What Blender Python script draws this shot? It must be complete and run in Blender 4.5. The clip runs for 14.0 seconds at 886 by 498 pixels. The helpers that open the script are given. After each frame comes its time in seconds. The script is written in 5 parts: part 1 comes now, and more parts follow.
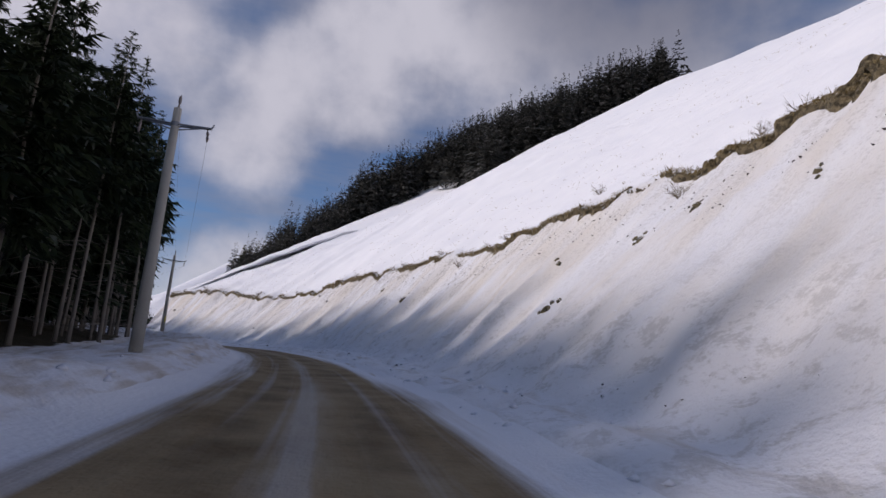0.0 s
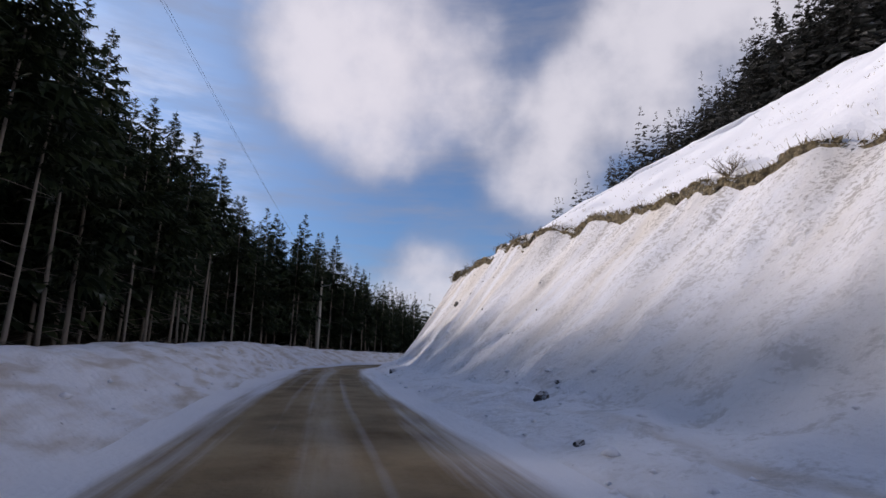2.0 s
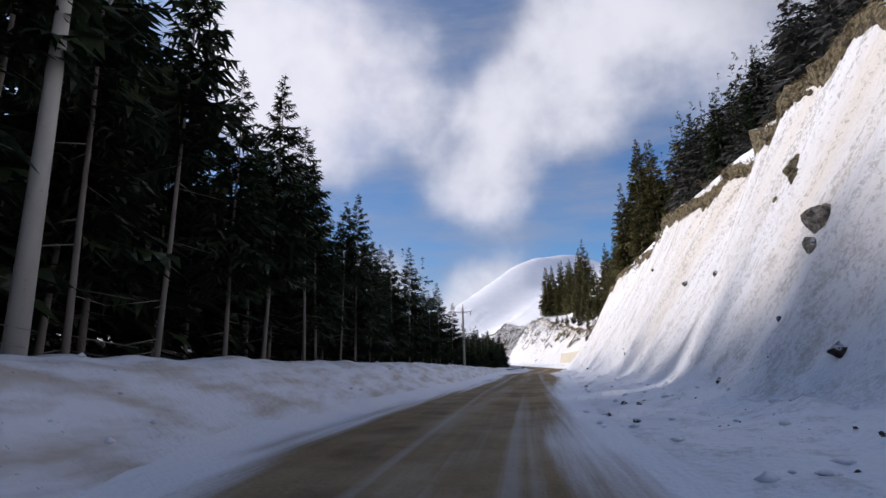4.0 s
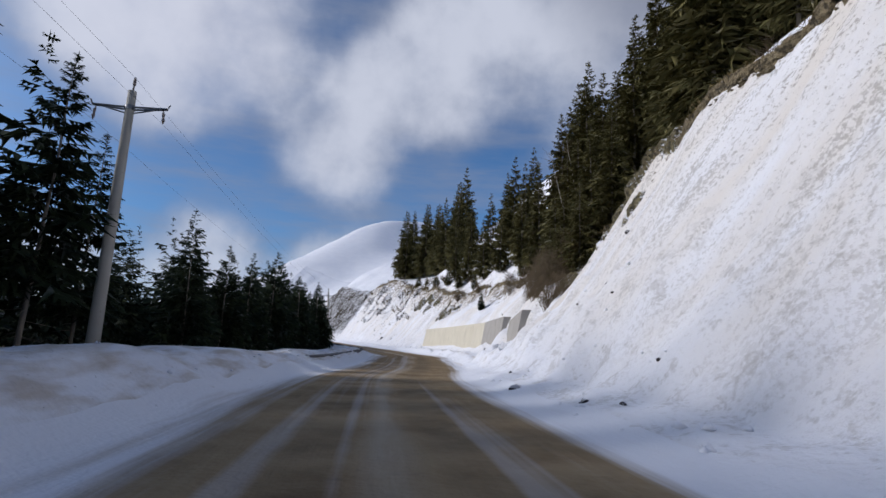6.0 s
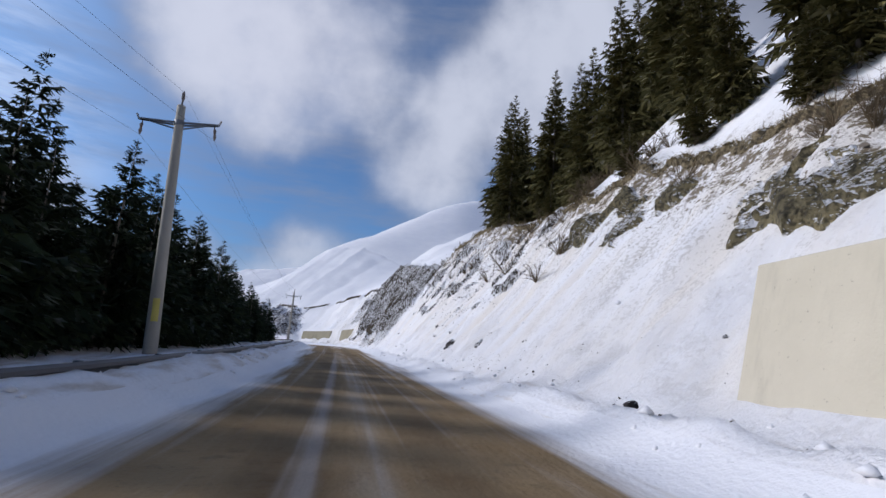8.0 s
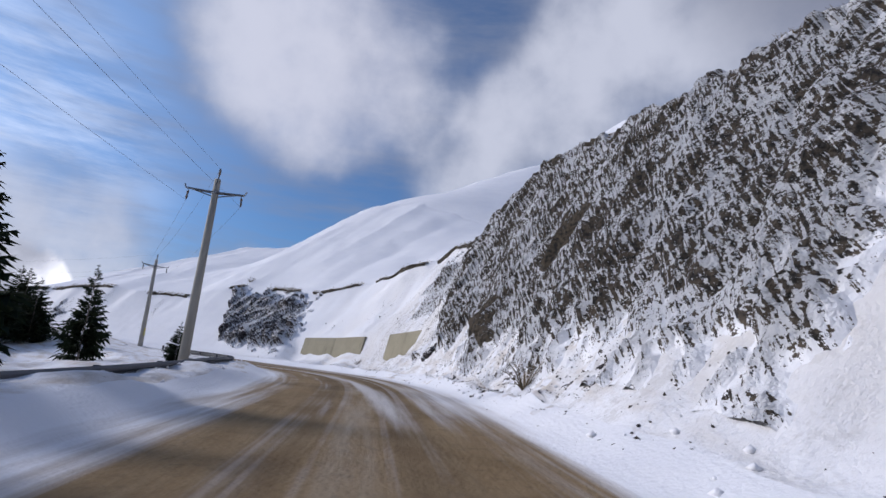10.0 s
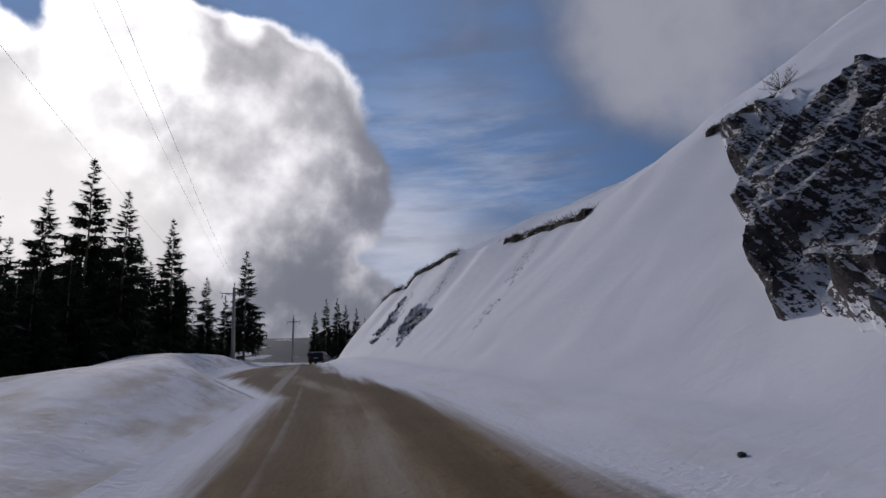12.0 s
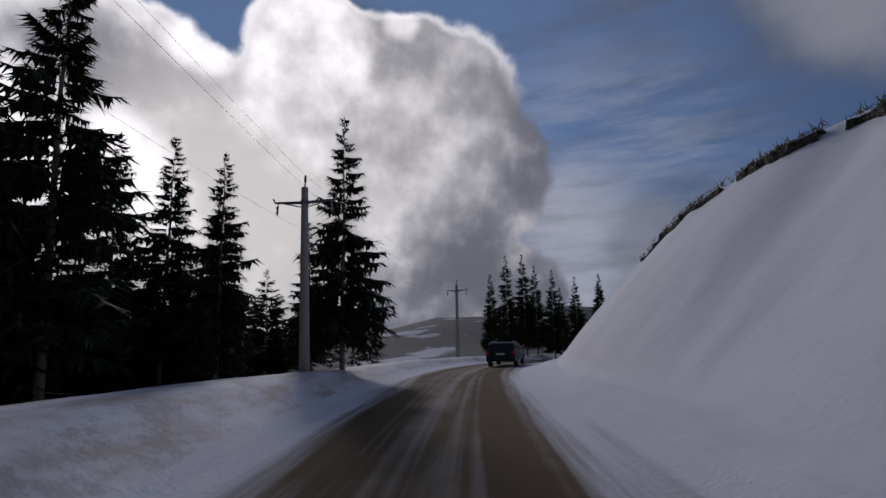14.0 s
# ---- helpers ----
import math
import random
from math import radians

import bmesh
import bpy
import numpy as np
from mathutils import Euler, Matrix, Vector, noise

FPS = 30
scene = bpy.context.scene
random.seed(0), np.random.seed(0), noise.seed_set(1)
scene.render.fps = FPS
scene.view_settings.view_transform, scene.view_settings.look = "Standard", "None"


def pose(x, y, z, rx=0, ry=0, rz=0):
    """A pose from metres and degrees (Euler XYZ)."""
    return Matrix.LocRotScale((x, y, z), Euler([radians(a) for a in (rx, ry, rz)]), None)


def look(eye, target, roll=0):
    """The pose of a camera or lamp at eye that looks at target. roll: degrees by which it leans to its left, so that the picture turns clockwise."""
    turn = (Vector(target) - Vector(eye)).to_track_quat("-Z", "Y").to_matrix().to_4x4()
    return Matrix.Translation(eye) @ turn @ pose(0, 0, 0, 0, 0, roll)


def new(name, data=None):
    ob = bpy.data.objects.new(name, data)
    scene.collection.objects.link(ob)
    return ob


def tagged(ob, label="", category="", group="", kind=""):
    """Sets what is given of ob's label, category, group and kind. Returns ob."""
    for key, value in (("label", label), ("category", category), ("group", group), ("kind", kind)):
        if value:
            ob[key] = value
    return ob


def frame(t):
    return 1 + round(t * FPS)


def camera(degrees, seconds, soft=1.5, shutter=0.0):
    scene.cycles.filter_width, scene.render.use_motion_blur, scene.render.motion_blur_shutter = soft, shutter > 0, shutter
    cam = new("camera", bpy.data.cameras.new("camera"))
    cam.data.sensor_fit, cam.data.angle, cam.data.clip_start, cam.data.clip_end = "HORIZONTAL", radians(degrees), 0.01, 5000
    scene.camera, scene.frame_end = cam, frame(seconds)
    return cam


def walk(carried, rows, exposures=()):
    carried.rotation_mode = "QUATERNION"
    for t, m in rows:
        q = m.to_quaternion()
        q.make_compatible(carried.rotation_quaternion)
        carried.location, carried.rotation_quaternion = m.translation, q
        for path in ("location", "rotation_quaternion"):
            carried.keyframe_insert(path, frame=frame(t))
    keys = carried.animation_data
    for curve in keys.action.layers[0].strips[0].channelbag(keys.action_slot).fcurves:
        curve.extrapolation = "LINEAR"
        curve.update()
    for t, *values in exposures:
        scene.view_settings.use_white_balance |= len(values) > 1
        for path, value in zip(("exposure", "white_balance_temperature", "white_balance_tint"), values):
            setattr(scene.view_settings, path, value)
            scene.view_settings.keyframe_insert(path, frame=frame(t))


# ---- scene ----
cam = camera(80.6, 14.0)
PATH = [
    (0, (0.00, 0.00, -0.00), (0.025, 1.964, 0.380), 3.6),
    (0.5, (-3.41, 16.67, 0.09), (-3.710, 18.609, 0.491), 3.7),
    (1, (-8.15, 31.91, 0.32), (-8.724, 33.787, 0.704), 2.7),
    (1.5, (-15.26, 45.29, 0.35), (-16.067, 47.080, 0.722), 1.5),
    (2, (-23.98, 56.80, 0.26), (-25.031, 58.453, 0.659), 1.1),
    (2.5, (-33.18, 66.20, 0.32), (-34.374, 67.750, 0.736), -1.4),
    (3, (-41.60, 75.07, 0.37), (-42.857, 76.575, 0.753), -2.7),
    (3.5, (-49.12, 83.61, 0.37), (-50.236, 85.218, 0.793), -1.5),
    (4, (-55.54, 93.01, 0.36), (-56.390, 94.768, 0.787), -1.6),
    (4.2, (-57.17, 97.40, 0.35), (-57.919, 99.217, 0.745), -2.8),
    (6.3, (-72.66, 148.50, 0.09), (-72.959, 150.448, 0.452), 2.6),
    (6.5, (-73.88, 153.76, 0.07), (-74.179, 155.696, 0.451), 3.0),
    (7, (-76.51, 167.23, -0.07), (-76.785, 169.161, 0.366), 5.2),
    (7.5, (-79.89, 182.47, -0.02), (-80.203, 184.402, 0.389), 5.0),
    (8, (-85.23, 197.65, -0.02), (-85.876, 199.504, 0.368), 4.2),
    (8.2, (-87.80, 202.99, -0.10), (-88.591, 204.778, 0.322), 4.5),
    (10.3, (-118.17, 254.86, 0.73), (-118.964, 256.641, 1.164), 4.8),
    (10.5, (-120.89, 259.26, 0.75), (-121.731, 261.026, 1.157), 3.8),
    (11, (-128.24, 269.65, 0.95), (-129.412, 271.233, 1.321), 3.3),
    (11.5, (-138.64, 277.22, 0.86), (-140.216, 278.384, 1.261), 1.1),
    (12, (-149.28, 280.42, 1.02), (-151.119, 281.090, 1.415), -2.8),
    (12.5, (-159.47, 282.00, 1.30), (-161.403, 282.325, 1.681), -3.8),
    (13, (-167.54, 282.87, 1.56), (-169.492, 282.921, 1.981), -4.9),
    (13.5, (-173.54, 282.59, 1.92), (-175.5, 282.588, 2.326), -2.5),
    (14, (-180.41, 282.72, 2.23), (-182.374, 282.793, 2.574), -1.9),
]
# seconds, stops, white balance
EXPOSURES = [(0, -0.6, 6600, 18), (1.5, -0.45, 6700, 17), (3, 0.02, 6800, 17), (4.2, -0.08, 6500, 13), (6.5, -0.48, 6100, 11), (8.2, -0.42, 6050, 12), (10.5, -0.5, 6100, 14), (11.5, -0.95, 6150, 15),
             (12.5, -1.85, 6250, 16), (14, -2.0, 6200, 17)]
walk(cam, [(t, look(eye, target, roll)) for t, eye, target, roll in PATH], EXPOSURES)

# ---- world, sun ----
SUN_HEAD, SUN_ELEV = 102.0, 27.5
SKY_STRENGTH, SUN_STRENGTH = 0.1, 3.3
world = bpy.data.worlds.new("sky")
scene.world = world
world.use_nodes = True


def aim(head, elev):
    """The way to a heading (degrees to the left of +y) and a height over the horizon."""
    a, b = radians(head), radians(elev)
    return Vector((-math.sin(a) * math.cos(b), math.cos(a) * math.cos(b), math.sin(b)))


# heading, height, inner and outer radius in degrees, strength
WHITE_CLOUDS = [(22, 21, 1, 9, 0.95), (16.5, 26, 0, 8, 0.6), (9, 31, 1, 12, 0.9), (0, 31, 0, 10, 0.35), (33, 29, 2, 12, 0.95), (46, 31, 2, 13, 0.9), (24, 32, 0, 10, 0.25), (40, 24, 0, 9, 0.75), (-14, 38, 4, 26, 0.85),
                (-40, 30, 4, 26, 0.7), (34, 7, 0, 8, 0.85), (22, 4, 0, 9, 0.9), (45, 3, 0, 10, 0.8), (62, 4, 0, 13, 0.9), (62, 12, 0, 7, 0.4), (60, 46, 0, 16, 0.4), (150, 14, 8, 32, 0.9), (200, 20, 8, 35, 0.5), (270, 15, 8, 35, 0.6)]
GREY_CLOUDS = [(88, 23, 2, 12.5, 1.0), (97, 21, 4, 15, 1.0), (103, 30, 1, 7.5, 1.0), (92, 29, 1, 7, 1.0), (82, 18, 1, 8.5, 1.0), (112, 19, 3, 12, 1.0), (120, 23, 3, 11, 1.0), (134, 26, 5, 15, 1.0), (126, 14, 5, 16, 1.0), (86, 7, 3, 8, 0.9),
               (98, 7, 5, 12, 1.0), (112, 8, 5, 13, 1.0), (64, 3, 2, 6, 0.9), (79, 4, 2, 7, 0.7), (90, 12, 3, 9, 0.9)]
GLOW = [(103.5, 30, 0, 8, 0.75), (103, 25, 0, 9, 0.5), (122, 32, 0, 5, 0.6), (114, 29.5, 0, 4, 0.8), (92, 33.5, 0, 2.5, 0.8), (125, 17, 0, 9, 1.0), (133, 19, 0, 9, 0.95), (118, 13, 0, 8, 0.7), (131, 33, 0, 9, 0.55)]


def sky_nodes():
    nt = world.node_tree
    nt.nodes.clear()
    N, L = nt.nodes.new, nt.links.new

    def put(socket, value):
        if hasattr(value, "is_output"):
            L(value, socket)
        else:
            socket.default_value = value

    def maths(op, a, b=0.0, clamp=False):
        n = N("ShaderNodeMath")
        n.operation, n.use_clamp = op, clamp
        put(n.inputs[0], a), put(n.inputs[1], b)
        return n.outputs[0]

    def vmath(op, a, b):
        n = N("ShaderNodeVectorMath")
        n.operation = op
        put(n.inputs[0], a), put(n.inputs[1], b)
        return n.outputs["Value"] if op == "DOT_PRODUCT" else n.outputs[0]

    def grain(vector, scale, detail, rough=0.5):
        n = N("ShaderNodeTexNoise")
        n.inputs["Scale"].default_value, n.inputs["Detail"].default_value, n.inputs["Roughness"].default_value = scale, detail, rough
        L(vector, n.inputs["Vector"])
        return n

    def blend(f, a, b):
        n = N("ShaderNodeMix")
        n.data_type = "RGBA"
        put(n.inputs[0], f), put(n.inputs[6], a), put(n.inputs[7], b)
        return n.outputs[2]

    def ramp(x, lo, hi, a=0.0, b=1.0):
        n = N("ShaderNodeMapRange")
        n.interpolation_type = "SMOOTHSTEP"
        put(n.inputs[0], x), put(n.inputs[1], lo), put(n.inputs[2], hi), put(n.inputs[3], a), put(n.inputs[4], b)
        return n.outputs[0]

    def disc(way, head, elev, r0, r1):
        return ramp(vmath("DOT_PRODUCT", way, tuple(aim(head, elev))), math.cos(radians(r1)), math.cos(radians(r0)))

    def heap(way, table):
        total = None
        for head, elev, r0, r1, strength in table:
            m = maths("MULTIPLY", disc(way, head, elev, r0, r1), strength)
            total = m if total is None else maths("SUBTRACT", maths("ADD", total, m), maths("MULTIPLY", total, m))
        return total

    out, bg = N("ShaderNodeOutputWorld"), N("ShaderNodeBackground")
    ways = N("ShaderNodeTexCoord").outputs["Generated"]
    sky = N("ShaderNodeTexSky")
    sky.sky_type, sky.sun_disc = "NISHITA", False
    sky.sun_elevation, sky.sun_rotation = radians(SUN_ELEV), radians(-SUN_HEAD)
    sky.air_density, sky.dust_density, sky.ozone_density, sky.altitude = 1.0, 0.2, 2.5, 1200
    blue = vmath("MULTIPLY", vmath("MULTIPLY", sky.outputs[0], (SKY_STRENGTH,) * 3), (0.66, 1.1, 1.42))
    flat = N("ShaderNodeMapping")
    flat.inputs["Scale"].default_value = (1, 1, 6)
    L(ways, flat.inputs["Vector"])
    wisps = ramp(grain(flat.outputs[0], 3.6, 6, 0.6).outputs[0], 0.38, 0.78)
    lump = grain(ways, 6.0, 6, 0.52).outputs[0]
    billow = grain(ways, 15.0, 5, 0.5).outputs[0]
    uneven = maths("SUBTRACT", lump, 0.5)
    # fair-weather clouds: thin edges let the blue through, thick cores are white
    broad = maths("SUBTRACT", grain(ways, 2.6, 3, 0.5).outputs[0], 0.5)
    thick = maths("ADD", maths("ADD", heap(ways, WHITE_CLOUDS), maths("MULTIPLY", broad, 0.9)), maths("MULTIPLY", uneven, 1.5))
    cover = ramp(thick, -0.1, 1.15)
    veil = maths("ADD", maths("MULTIPLY", wisps, 0.5), maths("MULTIPLY", disc(ways, 38, 20, 8, 42), 0.22))
    cover = maths("SUBTRACT", maths("ADD", cover, veil), maths("MULTIPLY", cover, veil), clamp=True)
    white = blend(ramp(maths("ADD", thick, maths("MULTIPLY", maths("SUBTRACT", billow, 0.5), 0.6)), 0.2, 1.25), (0.33, 0.37, 0.48, 1), (0.84, 0.86, 0.95, 1))
    white = blend(maths("MULTIPLY", disc(ways, 40, 31, 3, 14), 0.5), white, (0.98, 0.97, 1.05, 1))
    white = blend(maths("MULTIPLY", disc(ways, -24, 43, 6, 22), 0.8), white, (0.17, 0.19, 0.27, 1))
    # the air round the sun is milky, with long streaks low beside the heap
    blue = blend(maths("MULTIPLY", disc(ways, 96, 24, 8, 56), 0.68), blue, (0.52, 0.82, 1.36, 1))
    streaks = ramp(grain(flat.outputs[0], 3.0, 7, 0.65).outputs[0], 0.4, 0.66)
    blue = blend(maths("MULTIPLY", maths("MULTIPLY", disc(ways, 70, 13, 5, 20), streaks), 0.32), blue, (1.9, 1.95, 2.05, 1))
    blue = blend(maths("MULTIPLY", disc(ways, 75, 7, 3, 15), 0.65), blue, (1.7, 1.7, 1.75, 1))
    picture = blend(maths("MULTIPLY", cover, 0.93), blue, white)
    # the heap before the sun: grey within, bright along its rim
    heaped = heap(ways, GREY_CLOUDS)
    ragged = maths("ADD", maths("MULTIPLY", uneven, 1.5), maths("MULTIPLY", maths("SUBTRACT", billow, 0.5), 0.8))
    heaped = maths("ADD", heaped, maths("MULTIPLY", ragged, ramp(heaped, 0.0, 0.3)))
    near_sun = disc(ways, 104, 27, 3, 27)
    body = blend(near_sun, (0.78, 0.8, 0.9, 1), (1.65, 1.62, 1.6, 1))
    body = blend(ramp(maths("ADD", lump, maths("MULTIPLY", billow, 0.3)), 0.5, 0.82), vmath("MULTIPLY", body, (0.66, 0.67, 0.69)), vmath("MULTIPLY", body, (1.2, 1.19, 1.17)))
    # the upper rims shine, the side away from the sun stays soft and grey
    way_up = N("ShaderNodeSeparateXYZ")
    L(ways, way_up.inputs[0])
    lit_rim = maths("MULTIPLY", ramp(heaped, 0.62, 0.3), ramp(way_up.outputs[2], 0.40, 0.52))
    rim = blend(lit_rim, body, (3.4, 3.35, 3.25, 1))
    low = maths("MULTIPLY", disc(ways, 112, 12, 2, 20), 0.8)
    rim = blend(low, rim, (2.8, 2.7, 2.5, 1))
    under = maths("MULTIPLY", disc(ways, 84, 6, 2, 9), 0.85)
    rim = blend(under, rim, (0.5, 0.53, 0.6, 1))
    glow = ramp(maths("ADD", heap(ways, GLOW), maths("ADD", maths("MULTIPLY", uneven, 1.5), maths("MULTIPLY", maths("SUBTRACT", billow, 0.5), 1.0))), -0.1, 1.6)
    rim = blend(glow, rim, (6.0, 5.85, 5.6, 1))
    picture = blend(ramp(heaped, 0.14, 0.5), picture, rim)
    L(picture, bg.inputs[0])
    bg.inputs["Strength"].default_value = 1.0
    L(bg.outputs[0], out.inputs[0])


sky_nodes()
sun = new("sun", bpy.data.lights.new("sun", "SUN"))
sun.data.energy, sun.data.angle, sun.data.color = SUN_STRENGTH, radians(6.0), (1.0, 0.94, 0.89)
sun.matrix_world = look(aim(SUN_HEAD, SUN_ELEV) * 200, (0, 0, 0))


# ---- numbers of the place ----
def lattice(ix, iy, seed):
    h = np.sin(ix * 127.1 + iy * 311.7 + seed * 74.7) * 43758.5453
    return h - np.floor(h)


def vnoise(x, y, seed=0):
    ix, iy = np.floor(x), np.floor(y)
    fx, fy = x - ix, y - iy
    fx, fy = fx * fx * (3 - 2 * fx), fy * fy * (3 - 2 * fy)
    a, b = lattice(ix, iy, seed), lattice(ix + 1, iy, seed)
    c, d = lattice(ix, iy + 1, seed), lattice(ix + 1, iy + 1, seed)
    return (a * (1 - fx) + b * fx) * (1 - fy) + (c * (1 - fx) + d * fx) * fy - 0.5


def fbm(x, y, seed=0, octaves=4):
    out, amp = 0, 1.0
    for k in range(octaves):
        out = out + amp * vnoise(x * 2**k, y * 2**k, seed + 13 * k)
        amp *= 0.5
    return out


def smooth(a, b, x):
    v = np.clip((x - a) / (b - a), 0, 1)
    return v * v * (3 - 2 * v)


EYE_HEIGHT = 1.25
line = [(4.0, -42.0, 0.0), (3.2, -28.0, 0.0), (2.0, -14.0, 0.0)]
line += [e for t, e, g, r in PATH if t not in (4.2, 6.3, 8.2, 10.5, 13.5, 14)]
line += [(-179.38, 284.29, 1.98), (-194.0, 285.6, 2.0), (-208.0, 287.6, 1.9), (-221.0, 292.5, 1.6), (-232.0, 301.0, 1.2), (-240.0, 313.0, 0.6), (-245.0, 328.0, 0.0)]
line = np.array(line)


def glide(P, per=40):
    """A smooth line through points."""
    out = []
    Q = np.vstack([2 * P[0] - P[1], P, 2 * P[-1] - P[-2]])
    for k in range(1, len(Q) - 2):
        a, b, c, d = Q[k - 1 : k + 3]
        for u in np.linspace(0, 1, per, endpoint=False):
            out.append(0.5 * (2 * b + (c - a) * u + (2 * a - 5 * b + 4 * c - d) * u * u + (3 * b - a - 3 * c + d) * u**3))
    return np.array(out + [P[-1]])


fine_line = glide(line)
arc = np.r_[0, np.cumsum(np.hypot(*np.diff(fine_line[:, :2], axis=0).T))]
k0 = np.argmin(np.hypot(*fine_line[:, :2].T))
arc -= arc[k0]
S_ALL = np.arange(math.ceil(arc[0]), arc[-1], 0.5)
CX, CY, CZ = (np.interp(S_ALL, arc, fine_line[:, n]) for n in range(3))


def soften(v, n):
    k = np.hanning(n + 2)[1:-1]
    return np.convolve(np.pad(v, n // 2, mode="reflect", reflect_type="odd"), k / k.sum(), "valid")[: len(v)]


CX, CY, CZ = soften(CX, 25), soften(CY, 25), soften(CZ, 61) - EYE_HEIGHT
TX, TY = np.gradient(CX), np.gradient(CY)
TL = np.hypot(TX, TY)
TX, TY = TX / TL, TY / TL

# along the road: distance of the cut's edge from the road's line, and its height
CREST = np.array([(-60, 13, 8.5), (10, 12.9, 8.4), (27, 12.7, 8.4), (48, 12.4, 8.4), (62, 12, 6.9), (75, 11.8, 6.4), (87, 11.5, 7.7), (98, 10.2, 7.8), (107, 9.6, 7.3), (124, 9.4, 9.2), (140, 9.8, 9.6),
                  (164, 10.5, 10.5), (187, 11.2, 9.0), (195, 11.4, 8.0), (210, 11.8, 8.6), (229, 12, 7.8), (240, 12, 9.3), (252, 13, 10.3), (271, 14.2, 13.5), (289, 12.9, 11.8), (298, 12.1, 12.5), (306, 12.9, 14.2),
                  (312, 13.5, 11.8), (318, 13.9, 10.5), (323, 13.2, 8.6), (329, 12.4, 7.2), (340, 12.5, 7.9), (347, 10.2, 6.0), (354, 8.8, 6.0), (360, 8, 6.5), (368, 7.0, 6.0), (374, 6.3, 5.9)])
CREST = np.vstack([CREST, [(380, 5.7, 5.5), (384, 5.3, 4.5), (388, 5.0, 3.2), (393, 4.8, 1.6), (399, 4.6, 0.4), (470, 7, 0.3)]])
# slope and reach of the hill over that edge
HILL = np.array([(-60, 0.72, 200), (30, 0.84, 165), (60, 0.89, 170), (100, 0.53, 150), (120, 0.66, 40), (150, 0.75, 190), (185, 0.95, 190), (200, 0.75, 150), (225, 1.15, 200), (245, 1.2, 60), (257, 0.5, 20), (265, 0.25, 10),
                 (290, 0.25, 10), (305, 0.9, 14), (320, 0.45, 76), (335, 0.76, 150), (345, 0.69, 280), (355, 0.4, 130), (372, 0.43, 200), (384, 0.4, 40), (392, 0.4, 10), (402, 0.1, 1), (470, 0.1, 1)])
# edges of the sanded strip
STRIP = np.array([(-60, -2.2, 1.8), (12, -2.2, 1.8), (40, -2.4, 0.9), (60, -1.6, 1.6), (75, -1.7, 1.5), (98, -2.0, 1.5), (105.5, -0.9, 2.3), (109, -1.3, 1.9), (114, -2.6, 1.0), (120, -3.7, 0.4), (128, -3.5, 0.6), (150, -2.5, 1.9), (182, -2.6, 2.1), (215, -2.4, 2.6), (235, -1.6, 2.6), (300, -2.7, 2.6),
                  (318, -1.9, 2.9), (327, -0.9, 3.1), (334, -1.3, 1.7), (342, -1.1, 1.5), (347, -2.5, 0.7), (352, -3.9, -0.1), (358, -4.1, -0.4), (364, -3.8, -0.3), (370, -4.2, -0.6), (390, -4.4, -0.6), (470, -4.4, -0.4)])
# height and width of the snow bank on the other side
BANK = np.array([(-60, 0.8, 2.2), (16, 0.65, 2.2), (60, 0.95, 2.6), (85, 1.4, 3.6), (105, 1.75, 4.2), (118, 1.5, 3.2), (135, 1.5, 3.4), (182, 0.85, 2.2), (200, 0.65, 2.0), (230, 0.4, 1.8), (290, 0.45, 1.7), (310, 0.38, 1.5), (330, 0.3, 1.2), (338, 1.0, 2.6), (352, 1.1, 2.4), (366, 0.9, 2.2), (382, 0.5, 2.0), (470, 0.5, 2.0)])


def along(table, s, n=1):
    return np.interp(s, table[:, 0], table[:, n])


def walled(s):
    """One where the low walls stand."""
    return smooth(310, 311.5, s) * (1 - smooth(324.5, 326.5, s))


def long_walled(s):
    """One where the long wall stands."""
    return smooth(190.5, 192, s) * (1 - smooth(194.5, 196, s)) + smooth(196.8, 198.5, s) * (1 - smooth(226.8, 229, s))


def edge_shift(s):
    return 1.2 * vnoise(s / 7, 0 * s, 3) + 0.7 * vnoise(s / 2.3, 0 * s, 4)


def slant(s):
    """How far the gullies of the second bend run aslant."""
    return 1.0 * smooth(88, 108, s) * (1 - smooth(165, 188, s))


